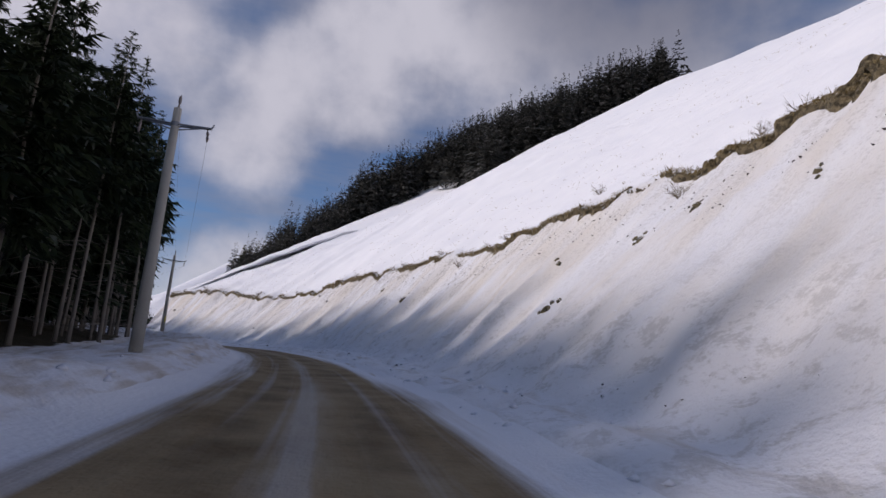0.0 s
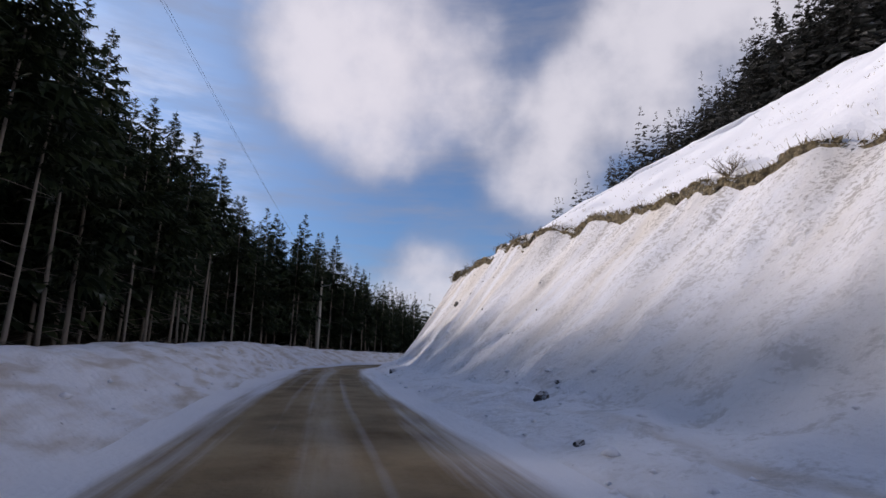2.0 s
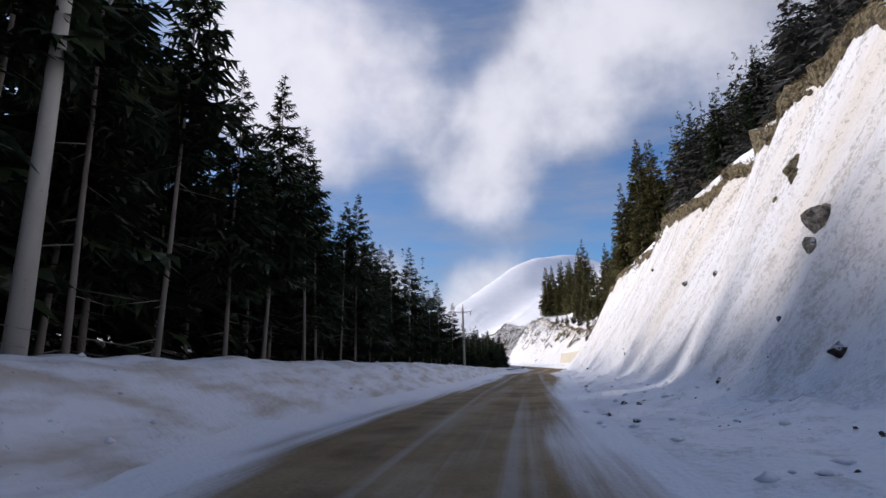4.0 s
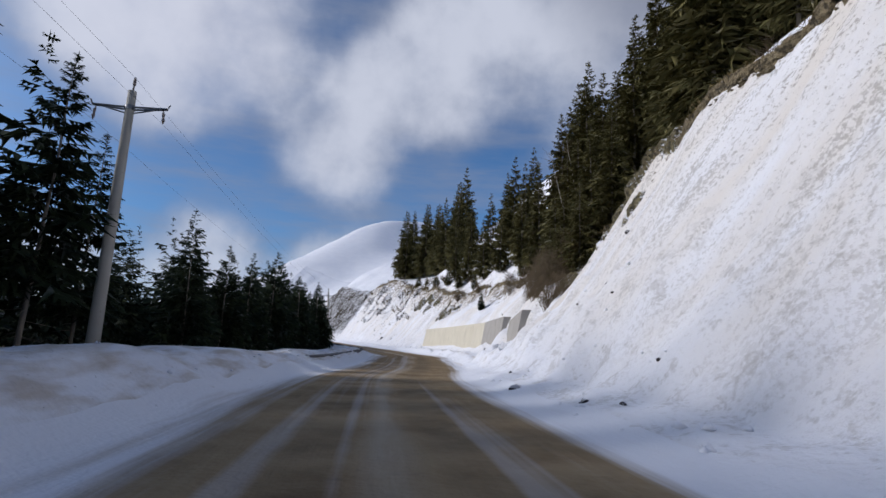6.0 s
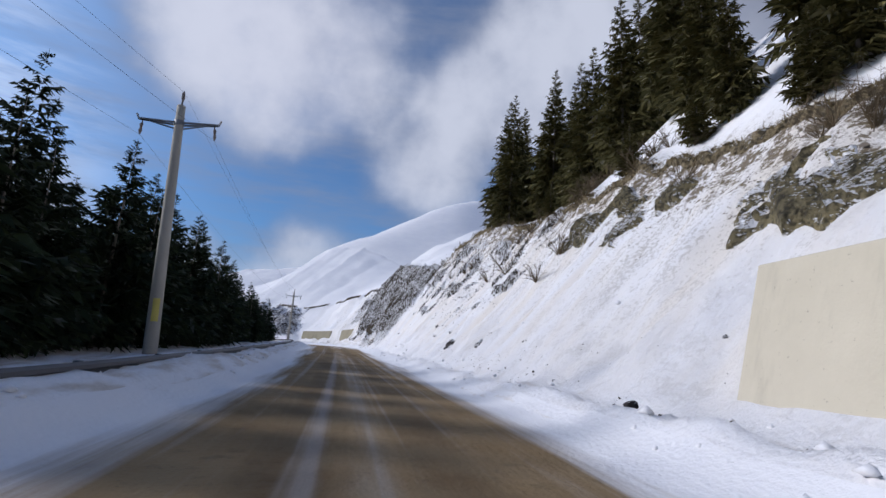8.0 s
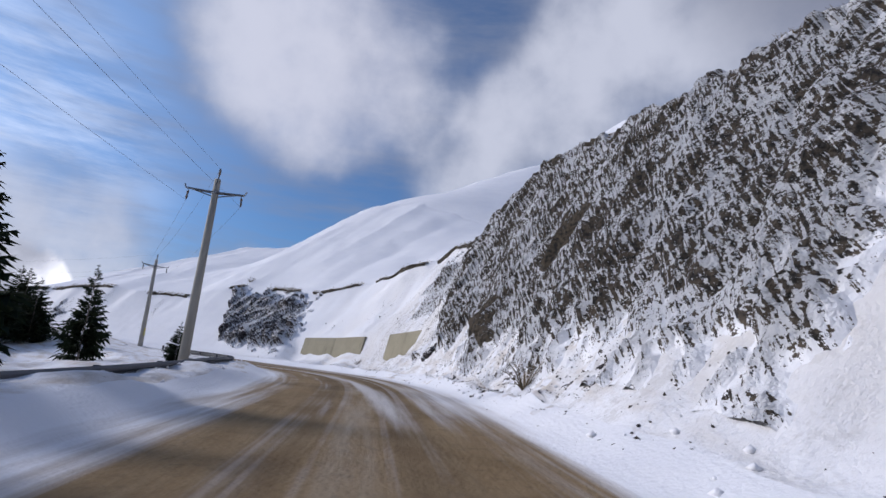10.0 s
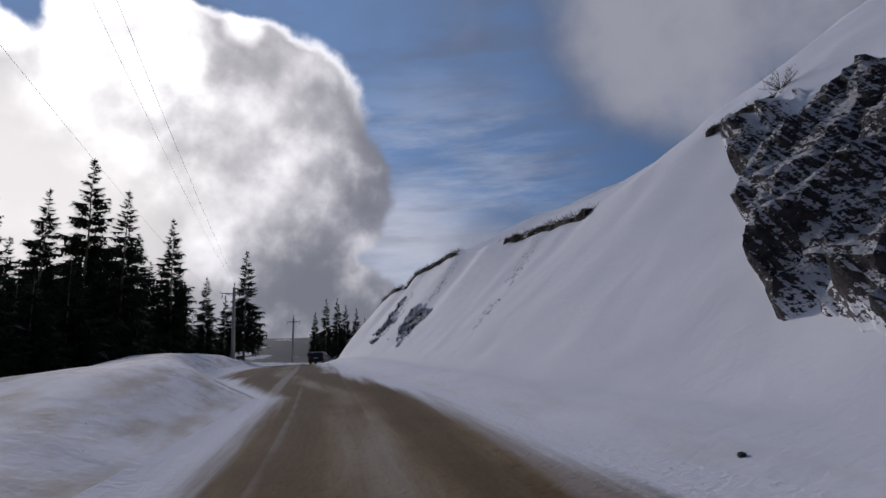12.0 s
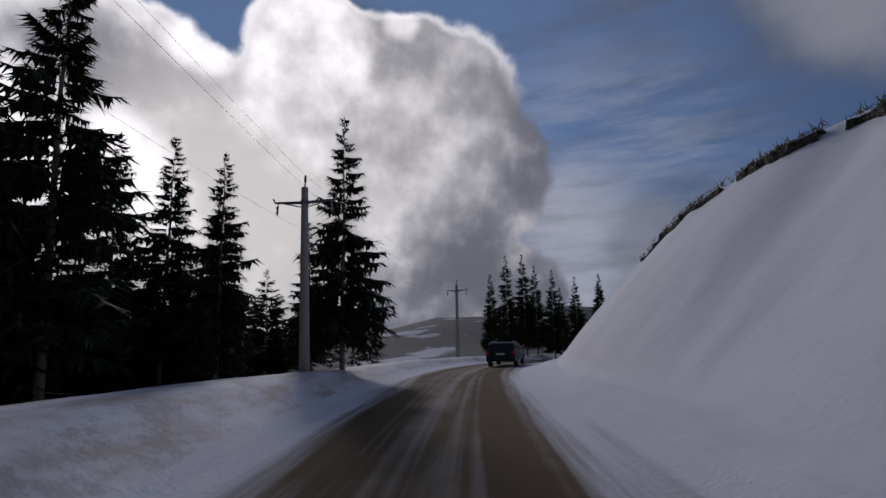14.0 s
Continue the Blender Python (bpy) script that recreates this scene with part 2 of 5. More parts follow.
def height(s, u, rough=True):
    """The ground over the road's level."""
    s, u = np.broadcast_arrays(np.asarray(s, float), np.asarray(u, float))
    uc, hc = along(CREST, s, 1) + edge_shift(s), along(CREST, s, 2)
    right_edge, left_edge = along(STRIP, s, 2), along(STRIP, s, 1)
    uf = np.maximum(4.6 - 1.4 * smooth(326, 352, s) - 1.6 * smooth(345, 368, s), right_edge + 1.2) + 0.6 * vnoise(s / 9, 0 * s, 5)
    k = np.clip((u - uf) / np.maximum(uc - uf, 0.5), 0, 1)
    right = 0.35 * smooth(right_edge + 0.4, uf, u) + np.maximum(hc - 0.35, 0) * k ** (1.2 - 0.35 * smooth(366, 378, s))
    right = right - walled(s) * 0.95 * smooth(4.4, 6.4, u) * (1 - smooth(7.0, 7.6, u))
    wall = long_walled(s)
    right = right - wall * 0.35 * smooth(4.2, 5.6, u) * (1 - smooth(6.0, 6.3, u)) + wall * 1.15 * smooth(6.3, 6.8, u) * (1 - smooth(7.2, 10.5, u))
    over = np.maximum(u - uc, 0)
    slope, cap = along(HILL, s, 1), along(HILL, s, 2)
    right = right + cap * (1 - np.exp(-slope * over / cap))
    bank, wide = along(BANK, s, 1), along(BANK, s, 2)
    v = left_edge - 0.5 - u
    left = bank * smooth(0, 1, v / wide) * (1 - 0.5 * smooth(wide * 1.2, wide * 1.2 + 3, v))
    left = left + np.interp(s, [150, 185, 290, 305, 325, 340], [0.13, -0.1, -0.15, -0.4, -0.3, -0.05]) * np.clip(-u - 9.5, 0, 26.5)
    left = left - 0.6 * np.maximum(-u - 36, 0)
    z = np.where(u > 0.5 * (left_edge + right_edge), right, left)
    if rough:
        face = smooth(uf - 0.3, uf + 1.4, u) * smooth(0.3, 2.0, hc)
        onface = face * (1 - smooth(0.0, 1.5, u - uc)) * (1 - 0.85 * wall * (1 - smooth(6.4, 7.2, u)))
        c = s + slant(s) * np.maximum(u - 3.8, 0)
        gully = 1 - 2 * np.abs(vnoise(c / 2.6 + 0.6 * vnoise(s / 5, u / 5, 21), u / 16, 7))
        fine = (1 - 2 * np.abs(vnoise(c / 1.1 + 0.9 * vnoise(s / 2, u / 2, 22), u / 5, 17)) - 0.6) * smooth(-0.15, 0.3, fbm(s / 5, u / 4, 27, 2))
        z = z + onface * (1 - 0.8 * smooth(318, 328, s)) * (0.55 * (gully - 0.6) + 0.26 * fine + 0.4 * fbm(c / 1.2, u / 1.8, 8, 4))
        z = z + face * smooth(1, 6, u - uc) * (0.5 * fbm(s / 6, u / 6, 9, 3) + 0.14 * fbm(s / 1.1, u / 1.1, 19, 2))
        side = smooth(right_edge + 0.2, right_edge + 1.6, u) + smooth(-left_edge + 0.2, -left_edge + 1.6, -u)
        calm = 1 - 0.8 * smooth(312, 328, s)
        calm = calm * (1 - 0.8 * long_walled(s) * smooth(4.9, 5.6, u) * (1 - smooth(6.6, 7.4, u)))
        z = z + calm * side * (0.13 * fbm(s / 0.9, u / 0.9, 10, 3) + 0.2 * fbm(s / 4, u / 2.5, 11, 3))
        clods = np.maximum(vnoise(s / 0.55, u / 0.55, 23) - 0.12, 0) * smooth(right_edge + 1.0, right_edge + 2.0, u) * (1 - smooth(7, 9, u))
        slid = smooth(168, 178, s) * (1 - smooth(195.5, 198, s))
        z = z + slid * smooth(4.0, 4.9, u) * (1 - smooth(5.2, 7.2, u)) * (0.35 + 0.9 * fbm(s / 1.3, u / 1.0, 83, 4))
        z = z + (0.5 + 0.5 * slid) * calm * clods * smooth(-0.2, 0.25, vnoise(s / 6, u / 3, 24))
        # the ridge that the plough threw up
        ridge = 0.32 * smooth(184, 192, s) * (1 - smooth(228, 240, s)) + 0.2 * smooth(96, 104, s) * (1 - smooth(150, 170, s)) + 0.2 * smooth(282, 290, s) * (1 - smooth(300, 308, s))
        z = z + ridge * np.exp(-(((u - 4.5 - 0.3 * vnoise(s / 5, 0 * s, 81)) / 0.5) ** 2)) * (0.8 + 1.2 * fbm(s / 1.1, u / 0.6, 82, 3))
        for gap in (0.75, 1.05, 2.0, 2.3):
            d = u - right_edge - gap - 0.35 * vnoise(s / 14, 0 * s, 71)
            z = z - 0.07 * np.exp(-((d / 0.11) ** 2)) * (smooth(-10, 0, s) * (1 - smooth(64, 80, s)) + smooth(186, 196, s) * (1 - smooth(228, 250, s)) + smooth(288, 294, s) * (1 - smooth(308, 316, s)))
        z = z + 0.03 * vnoise(s / 6, u / 0.35, 12) * (1 - np.clip(side, 0, 1))
    return z


# the wide hillside behind the cut, as heights over a square grid
STEP = 3.0
HX, HY = np.arange(-290, 200, STEP), np.arange(-80, 430, STEP)
GX, GY = np.meshgrid(HX, HY, indexing="ij")


def from_road(x, y):
    """Metres along the road and to its right, for arrays of places."""
    s, u = np.empty(x.size), np.empty(x.size)
    xr, yr = x.ravel(), y.ravel()
    for k in range(0, x.size, 4000):
        q = slice(k, k + 4000)
        n = ((CX[None, ::2] - xr[q, None]) ** 2 + (CY[None, ::2] - yr[q, None]) ** 2).argmin(1) * 2
        dx, dy = xr[q] - CX[n], yr[q] - CY[n]
        s[q], u[q] = S_ALL[n] + dx * TX[n] + dy * TY[n], dx * TY[n] - dy * TX[n]
    return s.reshape(x.shape), u.reshape(x.shape)


GS, GU = from_road(GX, GY)


def hill_heights():
    raw = np.interp(GS, S_ALL, CZ) + height(GS, np.maximum(GU, 0))
    eased = raw.copy()
    for _ in range(5):
        for axis in (0, 1):
            p = np.pad(eased, [(2, 2) if a == axis else (0, 0) for a in (0, 1)], mode="edge")
            n = eased.shape[axis]
            eased = sum(np.take(p, np.arange(k, k + n), axis=axis) for k in range(5)) / 5
    w = smooth(36, 60, GU)
    return raw * (1 - w) + (eased + 0.8 * fbm(GX / 9, GY / 9, 61, 3)) * w


HZ = hill_heights()


def hill_z(x, y):
    fx, fy = np.clip((x - HX[0]) / STEP, 0, len(HX) - 1.01), np.clip((y - HY[0]) / STEP, 0, len(HY) - 1.01)
    i, j = int(fx), int(fy)
    a, b = fx - i, fy - j
    return float((HZ[i, j] * (1 - a) + HZ[i + 1, j] * a) * (1 - b) + (HZ[i, j + 1] * (1 - a) + HZ[i + 1, j + 1] * a) * b)


def at(s, u, lift=0.0):
    """A place of the ground, by metres along the road and to its right."""
    x, y, z = (np.interp(s, S_ALL, c) for c in (CX, CY, CZ))
    tx, ty = np.interp(s, S_ALL, TX), np.interp(s, S_ALL, TY)
    x, y = float(x + u * ty), float(y - u * tx)
    return Vector((x, y, (hill_z(x, y) if u > 37 else float(z + height(s, u))) + lift))


def level(s, u, h):
    """A place at a height over the road's level."""
    x, y, z = (float(np.interp(s, S_ALL, c)) for c in (CX, CY, CZ))
    tx, ty = float(np.interp(s, S_ALL, TX)), float(np.interp(s, S_ALL, TY))
    return Vector((x + u * ty, y - u * tx, z + h))


def where(x, y):
    k = int(np.argmin(np.hypot(CX - x, CY - y)))
    dx, dy = x - CX[k], y - CY[k]
    return S_ALL[k] + dx * TX[k] + dy * TY[k], dx * TY[k] - dy * TX[k]


def heading(s):
    """The road's heading as a turn about z from +y."""
    return math.atan2(-float(np.interp(s, S_ALL, TX)), float(np.interp(s, S_ALL, TY)))


# ---- materials ----
class Nodes:
    """A material's node tree with short ways to add to it."""

    def __init__(self, name, rough=0.8, metal=0.0):
        self.material = bpy.data.materials.new(name)
        self.material.use_nodes = True
        self.tree = self.material.node_tree
        self.shader = self.tree.nodes["Principled BSDF"]
        self.put(self.shader.inputs["Roughness"], rough)
        self.put(self.shader.inputs["Metallic"], metal)
        self.where = self.add("ShaderNodeTexCoord")
        self.place = self.add("ShaderNodeNewGeometry").outputs["Position"]

    def add(self, kind):
        return self.tree.nodes.new(kind)

    def put(self, socket, value):
        if hasattr(value, "is_output"):
            self.tree.links.new(value, socket)
        elif isinstance(value, tuple) and len(value) == 3 and socket.type == "RGBA":
            socket.default_value = (*value, 1)
        else:
            socket.default_value = value

    def noise(self, scale, detail=4, vector=None, stretch=None, rough=0.55):
        n = self.add("ShaderNodeTexNoise")
        for key, value in (("Scale", scale), ("Detail", detail), ("Roughness", rough)):
            n.inputs[key].default_value = value
        v = vector if vector is not None else self.place
        if stretch:
            m = self.add("ShaderNodeMapping")
            m.inputs["Scale"].default_value = stretch
            self.put(m.inputs["Vector"], v)
            v = m.outputs[0]
        self.put(n.inputs["Vector"], v)
        return n.outputs[0]

    def maths(self, op, a, b=0.0, clamp=False):
        n = self.add("ShaderNodeMath")
        n.operation, n.use_clamp = op, clamp
        self.put(n.inputs[0], a), self.put(n.inputs[1], b)
        return n.outputs[0]

    def ramp(self, x, lo, hi, a=0.0, b=1.0):
        n = self.add("ShaderNodeMapRange")
        n.interpolation_type = "SMOOTHSTEP"
        for k, value in enumerate((x, lo, hi, a, b)):
            self.put(n.inputs[k], value)
        return n.outputs[0]

    def mix(self, f, a, b):
        n = self.add("ShaderNodeMix")
        n.data_type = "RGBA"
        self.put(n.inputs[0], f), self.put(n.inputs[6], a), self.put(n.inputs[7], b)
        return n.outputs[2]

    def attribute(self, name):
        n = self.add("ShaderNodeAttribute")
        n.attribute_name = name
        return n.outputs["Fac"]

    def upward(self):
        n = self.add("ShaderNodeSeparateXYZ")
        self.put(n.inputs[0], self.add("ShaderNodeNewGeometry").outputs["Normal"])
        return n.outputs[2]

    def uv(self, name="road"):
        n = self.add("ShaderNodeUVMap")
        n.uv_map = name
        return n.outputs[0]

    def colour(self, value):
        self.put(self.shader.inputs["Base Color"], value)
        return self

    def bump(self, value, strength=0.5, distance=0.05):
        n = self.add("ShaderNodeBump")
        n.inputs["Distance"].default_value = distance
        self.put(n.inputs["Strength"], strength)
        self.put(n.inputs["Height"], value)
        self.put(self.shader.inputs["Normal"], n.outputs[0])
        return self


def snow_colour(m):
    return m.mix(m.noise(0.35, 5), (0.72, 0.73, 0.78), (0.86, 0.86, 0.88))


def make_ground():
    m = Nodes("snow_and_earth", 0.8)
    m.put(m.shader.inputs["Specular IOR Level"], 0.12)
    snow = snow_colour(m)
    road = m.uv()
    bare = m.attribute("bare")
    grain = m.noise(2.2, 7, rough=0.68)
    streak = m.noise(1.0, 5, vector=road, stretch=(1.3, 0.25, 1))
    speck = m.noise(9, 4, rough=0.65)
    x = m.maths("ADD", bare, m.maths("ADD", m.maths("MULTIPLY", m.maths("SUBTRACT", grain, 0.5), 1.5), m.maths("ADD", m.maths("MULTIPLY", m.maths("SUBTRACT", streak, 0.5), 0.7), m.maths("MULTIPLY", m.maths("SUBTRACT", speck, 0.5), 1.1))))
    mask = m.ramp(x, 0.47, 0.62)
    earth = m.mix(m.noise(0.9, 6), (0.075, 0.058, 0.038), (0.25, 0.205, 0.135))
    earth = m.mix(m.ramp(m.noise(5, 4), 0.4, 0.65), earth, (0.2, 0.17, 0.14))
    # sand thrown up from the road lies thin on the snow beside it; one stretch is painted shade
    dust_and_shade = m.maths("MULTIPLY", m.attribute("dust_and_shade"), m.ramp(m.noise(1.6, 6, vector=road, stretch=(0.35, 1.2, 1)), 0.4, 0.72))
    spots = m.ramp(m.noise(11, 2), 0.70, 0.76, 0.0, 0.55)
    snow = m.mix(m.maths("MULTIPLY", dust_and_shade, 0.75), snow, (0.44, 0.36, 0.27))
    snow = m.mix(m.maths("MULTIPLY", spots, m.attribute("dust_and_shade")), snow, (0.12, 0.09, 0.07))
    # the cream of sunlight on the cut, painted into the snow's colour
    snow = m.mix(m.maths("MULTIPLY", m.attribute("warm_sun"), m.ramp(m.noise(0.5, 4, vector=road, stretch=(0.9, 0.3, 1)), 0.35, 0.7)), snow, (0.66, 0.57, 0.44))
    grime = m.maths("MULTIPLY", m.attribute("grime"), m.ramp(m.maths("ADD", m.noise(1.3, 7, rough=0.68), m.maths("MULTIPLY", m.maths("SUBTRACT", speck, 0.5), 0.5)), 0.5, 0.66))
    snow = m.mix(m.maths("MULTIPLY", grime, 0.5), snow, (0.42, 0.40, 0.38))
    ground = m.mix(mask, snow, earth)
    # crumbs of earth that ran down the face in lines
    runs = m.noise(1.0, 6, vector=road, stretch=(1.5, 0.3, 1), rough=0.7)
    crumb = m.noise(8, 6, rough=0.75)
    shed = m.maths("MULTIPLY", m.attribute("shed"), m.ramp(m.maths("ADD", runs, m.maths("MULTIPLY", m.maths("SUBTRACT", crumb, 0.5), 1.5)), 0.53, 0.66))
    ground = m.mix(m.maths("MULTIPLY", shed, 0.8), ground, earth)
    # the ground under the left-hand trees turns very dark brown
    dark_floor = m.mix(m.noise(3, 6), (0.018, 0.015, 0.010), (0.06, 0.048, 0.03))
    under = m.maths("ADD", m.attribute("dark_floor"), m.maths("MULTIPLY", m.maths("SUBTRACT", m.noise(0.9, 6), 0.5), 0.9))
    m.colour(m.mix(m.ramp(under, 0.42, 0.58), ground, dark_floor))
    m.put(m.shader.inputs["Roughness"], m.ramp(mask, 0, 1, 0.75, 0.95))
    relief = m.maths("ADD", m.noise(1.6, 8, rough=0.62), m.maths("MULTIPLY", m.noise(9, 4), 0.3))
    relief = m.maths("ADD", relief, m.maths("MULTIPLY", m.attribute("face"), m.maths("ADD", m.maths("MULTIPLY", runs, 0.9), m.maths("MULTIPLY", crumb, 0.7))))
    m.bump(relief, m.ramp(m.attribute("calm"), 0, 1, 0.6, 0.2), 0.2)
    return m.material


def make_road():
    m = Nodes("sanded_snow", 0.9)
    m.put(m.shader.inputs["Specular IOR Level"], 0.15)
    road = m.uv()
    tracks = m.noise(1.0, 4, vector=road, stretch=(0.014, 1.5, 1), rough=0.5)
    fine = m.noise(1.0, 6, vector=road, stretch=(0.3, 3.2, 1), rough=0.65)
    patches = m.noise(0.5, 6)
    sand = m.mix(m.ramp(patches, 0.3, 0.7), (0.15, 0.095, 0.042), (0.225, 0.15, 0.076))
    sand = m.mix(m.ramp(fine, 0.42, 0.75), sand, (0.25, 0.18, 0.1))
    sand = m.mix(m.ramp(m.noise(3.5, 6, rough=0.7), 0.52, 0.7, 0.0, 0.6), sand, (0.1, 0.066, 0.034))
    sand = m.mix(m.ramp(m.noise(24, 2), 0.64, 0.72, 0.0, 0.5), sand, (0.08, 0.06, 0.04))
    snow = snow_colour(m)
    thin = m.mix(0.45, sand, snow)
    # wheels have worn two darker ruts; a paler ridge lies between them
    lane = m.maths("ADD", m.maths("ABSOLUTE", m.attribute("lane")), m.maths("MULTIPLY", m.maths("SUBTRACT", m.noise(1.0, 3, vector=road, stretch=(0.05, 0.2, 1)), 0.5), 0.9))
    rut = m.maths("MULTIPLY", m.ramp(lane, 0.35, 0.7), m.ramp(lane, 1.5, 1.05))
    sand = m.mix(m.maths("MULTIPLY", rut, 0.55), sand, (0.085, 0.053, 0.026))
    # the sand is paler along the first bends and darker brown at the last one
    sand = m.mix(m.maths("MULTIPLY", m.attribute("pale_start"), m.ramp(m.noise(0.7, 6), 0.2, 0.75)), sand, (0.36, 0.275, 0.165))
    sand = m.mix(m.attribute("dark_end"), sand, (0.07, 0.044, 0.02))
    crown = m.maths("MULTIPLY", m.ramp(lane, 0.5, 0.12), m.ramp(m.noise(1.0, 5, vector=road, stretch=(0.12, 1.0, 1), rough=0.6), 0.35, 0.7))
    sand = m.mix(m.maths("MULTIPLY", crown, 0.45), sand, (0.5, 0.45, 0.38))
    line_mask = m.ramp(m.maths("ADD", tracks, m.maths("MULTIPLY", m.maths("SUBTRACT", m.noise(0.8, 5), 0.5), 0.12)), 0.53, 0.66)
    body = m.mix(m.maths("MULTIPLY", line_mask, 0.5), sand, thin)
    strewn = m.maths("ADD", m.attribute("strewn"), m.maths("MULTIPLY", m.maths("SUBTRACT", m.noise(1.0, 6, vector=road, stretch=(0.12, 2.2, 1), rough=0.65), 0.5), 1.1))
    body = m.mix(m.maths("MULTIPLY", m.ramp(strewn, 0.25, 0.95), 0.85), body, m.mix(0.62, sand, snow))
    rim = m.maths("ADD", m.attribute("rim"), m.maths("MULTIPLY", m.maths("SUBTRACT", m.noise(1.0, 6, vector=road, stretch=(0.06, 1.3, 1), rough=0.6), 0.5), 1.2))
    m.colour(m.mix(m.ramp(rim, 0.32, 0.8), body, snow))
    m.bump(m.maths("ADD", m.maths("MULTIPLY", fine, 1.0), m.noise(12, 5)), 0.5, 0.05)
    return m.material


def make_rock(name, low, high, snow_from, stain=None, flecks=0.0):
    """Broken rock with snow lying where it can. flecks: how much of it lies in thin slanting lines along the bedding."""
    m = Nodes(name, 0.85)
    base = m.mix(m.noise(1.1, 7, rough=0.65), low, high)
    base = m.mix(m.ramp(m.noise(6, 5), 0.4, 0.65), base, tuple(0.4 * v for v in low))
    if stain:
        base = m.mix(m.ramp(m.noise(0.7, 3), 0.45, 0.6), base, stain)

    def around(x, f):
        return m.maths("MULTIPLY", m.maths("SUBTRACT", x, 0.5), f)

    lying = m.maths("ADD", m.maths("MULTIPLY", m.upward(), 0.75), around(m.noise(3.2, 7, rough=0.7), 1.6))
    lying = m.maths("ADD", lying, m.maths("ADD", around(m.noise(0.5, 4), 1.4), around(m.noise(1.0, 4, stretch=(9, 9, 16), rough=0.7), 2.4)))
    if flecks:
        turned = m.add("ShaderNodeMapping")
        turned.vector_type = "POINT"
        turned.inputs["Rotation"].default_value = (0, 0, -0.55)
        m.put(turned.inputs["Vector"], m.uv())
        bed = m.noise(1.0, 5, vector=turned.outputs[0], stretch=(2.8, 12.0, 1), rough=0.66)
        lying = m.maths("ADD", lying, around(bed, flecks))
    lying = m.maths("ADD", lying, m.maths("MULTIPLY", m.attribute("bury"), 0.7))
    m.colour(m.mix(m.ramp(lying, snow_from, snow_from + 0.12), base, snow_colour(m)))
    m.bump(m.maths("ADD", m.noise(2.5, 9, rough=0.7), m.noise(10, 5)), m.ramp(m.attribute("bury"), 0.1, 1.0, 1.0, 0.2), 0.3)
    return m.material


def make_needles(name, low, high, snow):
    m = Nodes(name, 0.85)
    m.put(m.shader.inputs["Specular IOR Level"], 0.15)
    shade = m.add("ShaderNodeNewGeometry").outputs["Random Per Island"]
    body = m.mix(shade, low, high)
    frost = m.maths("MULTIPLY", m.ramp(m.noise(1.6, 4), 0.48, 0.75), m.ramp(shade, 0.5, 1.0, 0.0, snow))
    m.colour(m.mix(frost, body, (0.62, 0.64, 0.68)))
    return m.material


def make_bark(name, low, high):
    m = Nodes(name, 0.9)
    n = m.noise(1.0, 6, vector=m.where.outputs["Object"], stretch=(9, 9, 1.6))
    m.colour(m.mix(n, low, high))
    m.bump(n, 0.6, 0.03)
    return m.material


def make_concrete(name, low, high, streaks=0.5):
    m = Nodes(name, 0.85)
    runs = m.noise(1.0, 6, stretch=(1.6, 1.6, 0.18), rough=0.65)
    body = m.mix(m.noise(0.9, 7, rough=0.65), low, high)
    body = m.mix(m.ramp(runs, 0.5, 0.8, 0.0, streaks), body, tuple(0.55 * v for v in low))
    body = m.mix(m.ramp(m.noise(14, 3), 0.66, 0.74, 0.0, 0.5), body, tuple(0.5 * v for v in low))
    m.colour(body)
    m.bump(m.noise(22, 4), 0.3, 0.01)
    return m.material


def make_plain(name, colour, rough=0.6, metal=0.0, dirt=0.3):
    m = Nodes(name, rough, metal)
    m.colour(m.mix(m.ramp(m.noise(2.3, 6), 0.4, 0.75, 0.0, dirt), colour, tuple(0.5 * v + 0.03 for v in colour)))
    return m.material


GROUND, ROAD = make_ground(), make_road()
ROCK = make_rock("snowy_rock", (0.024, 0.018, 0.013), (0.145, 0.11, 0.075), 0.33, flecks=4.2)
ROCK_DARK = make_rock("dark_rock", (0.03, 0.024, 0.026), (0.12, 0.098, 0.095), 0.34, flecks=2.6)
ROCK_GREY = make_rock("grey_rock", (0.32, 0.28, 0.235), (0.48, 0.43, 0.37), 0.8)
CHIP = make_rock("chipped_rock", (0.045, 0.036, 0.034), (0.16, 0.125, 0.105), 0.75)
ROCK_BARE = make_rock("bare_brown_rock", (0.05, 0.038, 0.026), (0.17, 0.125, 0.075), 0.85)
ROCK_OLIVE = make_rock("olive_rock", (0.12, 0.1, 0.05), (0.31, 0.26, 0.14), 0.62)
TURF = make_rock("turf", (0.2, 0.155, 0.085), (0.42, 0.335, 0.195), 0.66)
TURF_DARK = make_rock("dark_turf", (0.045, 0.034, 0.022), (0.16, 0.125, 0.08), 0.6)
SPRUCE = make_needles("spruce_needles", (0.012, 0.02, 0.011), (0.035, 0.048, 0.02), 0.25)
# a brighter copy of SPRUCE, with the sunlight put into its olive colour
SPRUCE_SUNNY = make_needles("sunlit_olive_needles", (0.05, 0.05, 0.018), (0.16, 0.14, 0.055), 0.22)
# far needles: frost, and distance haze painted in as a paler base
SPRUCE_FAR = make_needles("hazy_frosted_needles", (0.028, 0.032, 0.03), (0.085, 0.08, 0.07), 0.5)
BARK = make_bark("grey_bark", (0.10, 0.085, 0.07), (0.24, 0.21, 0.18))
TWIG = make_bark("brown_twigs", (0.07, 0.05, 0.03), (0.17, 0.125, 0.07))
BIRCH = make_bark("birch_bark", (0.2, 0.175, 0.14), (0.42, 0.38, 0.33))
STRAW = make_needles("dry_grass", (0.11, 0.08, 0.035), (0.3, 0.23, 0.11), 0.3)
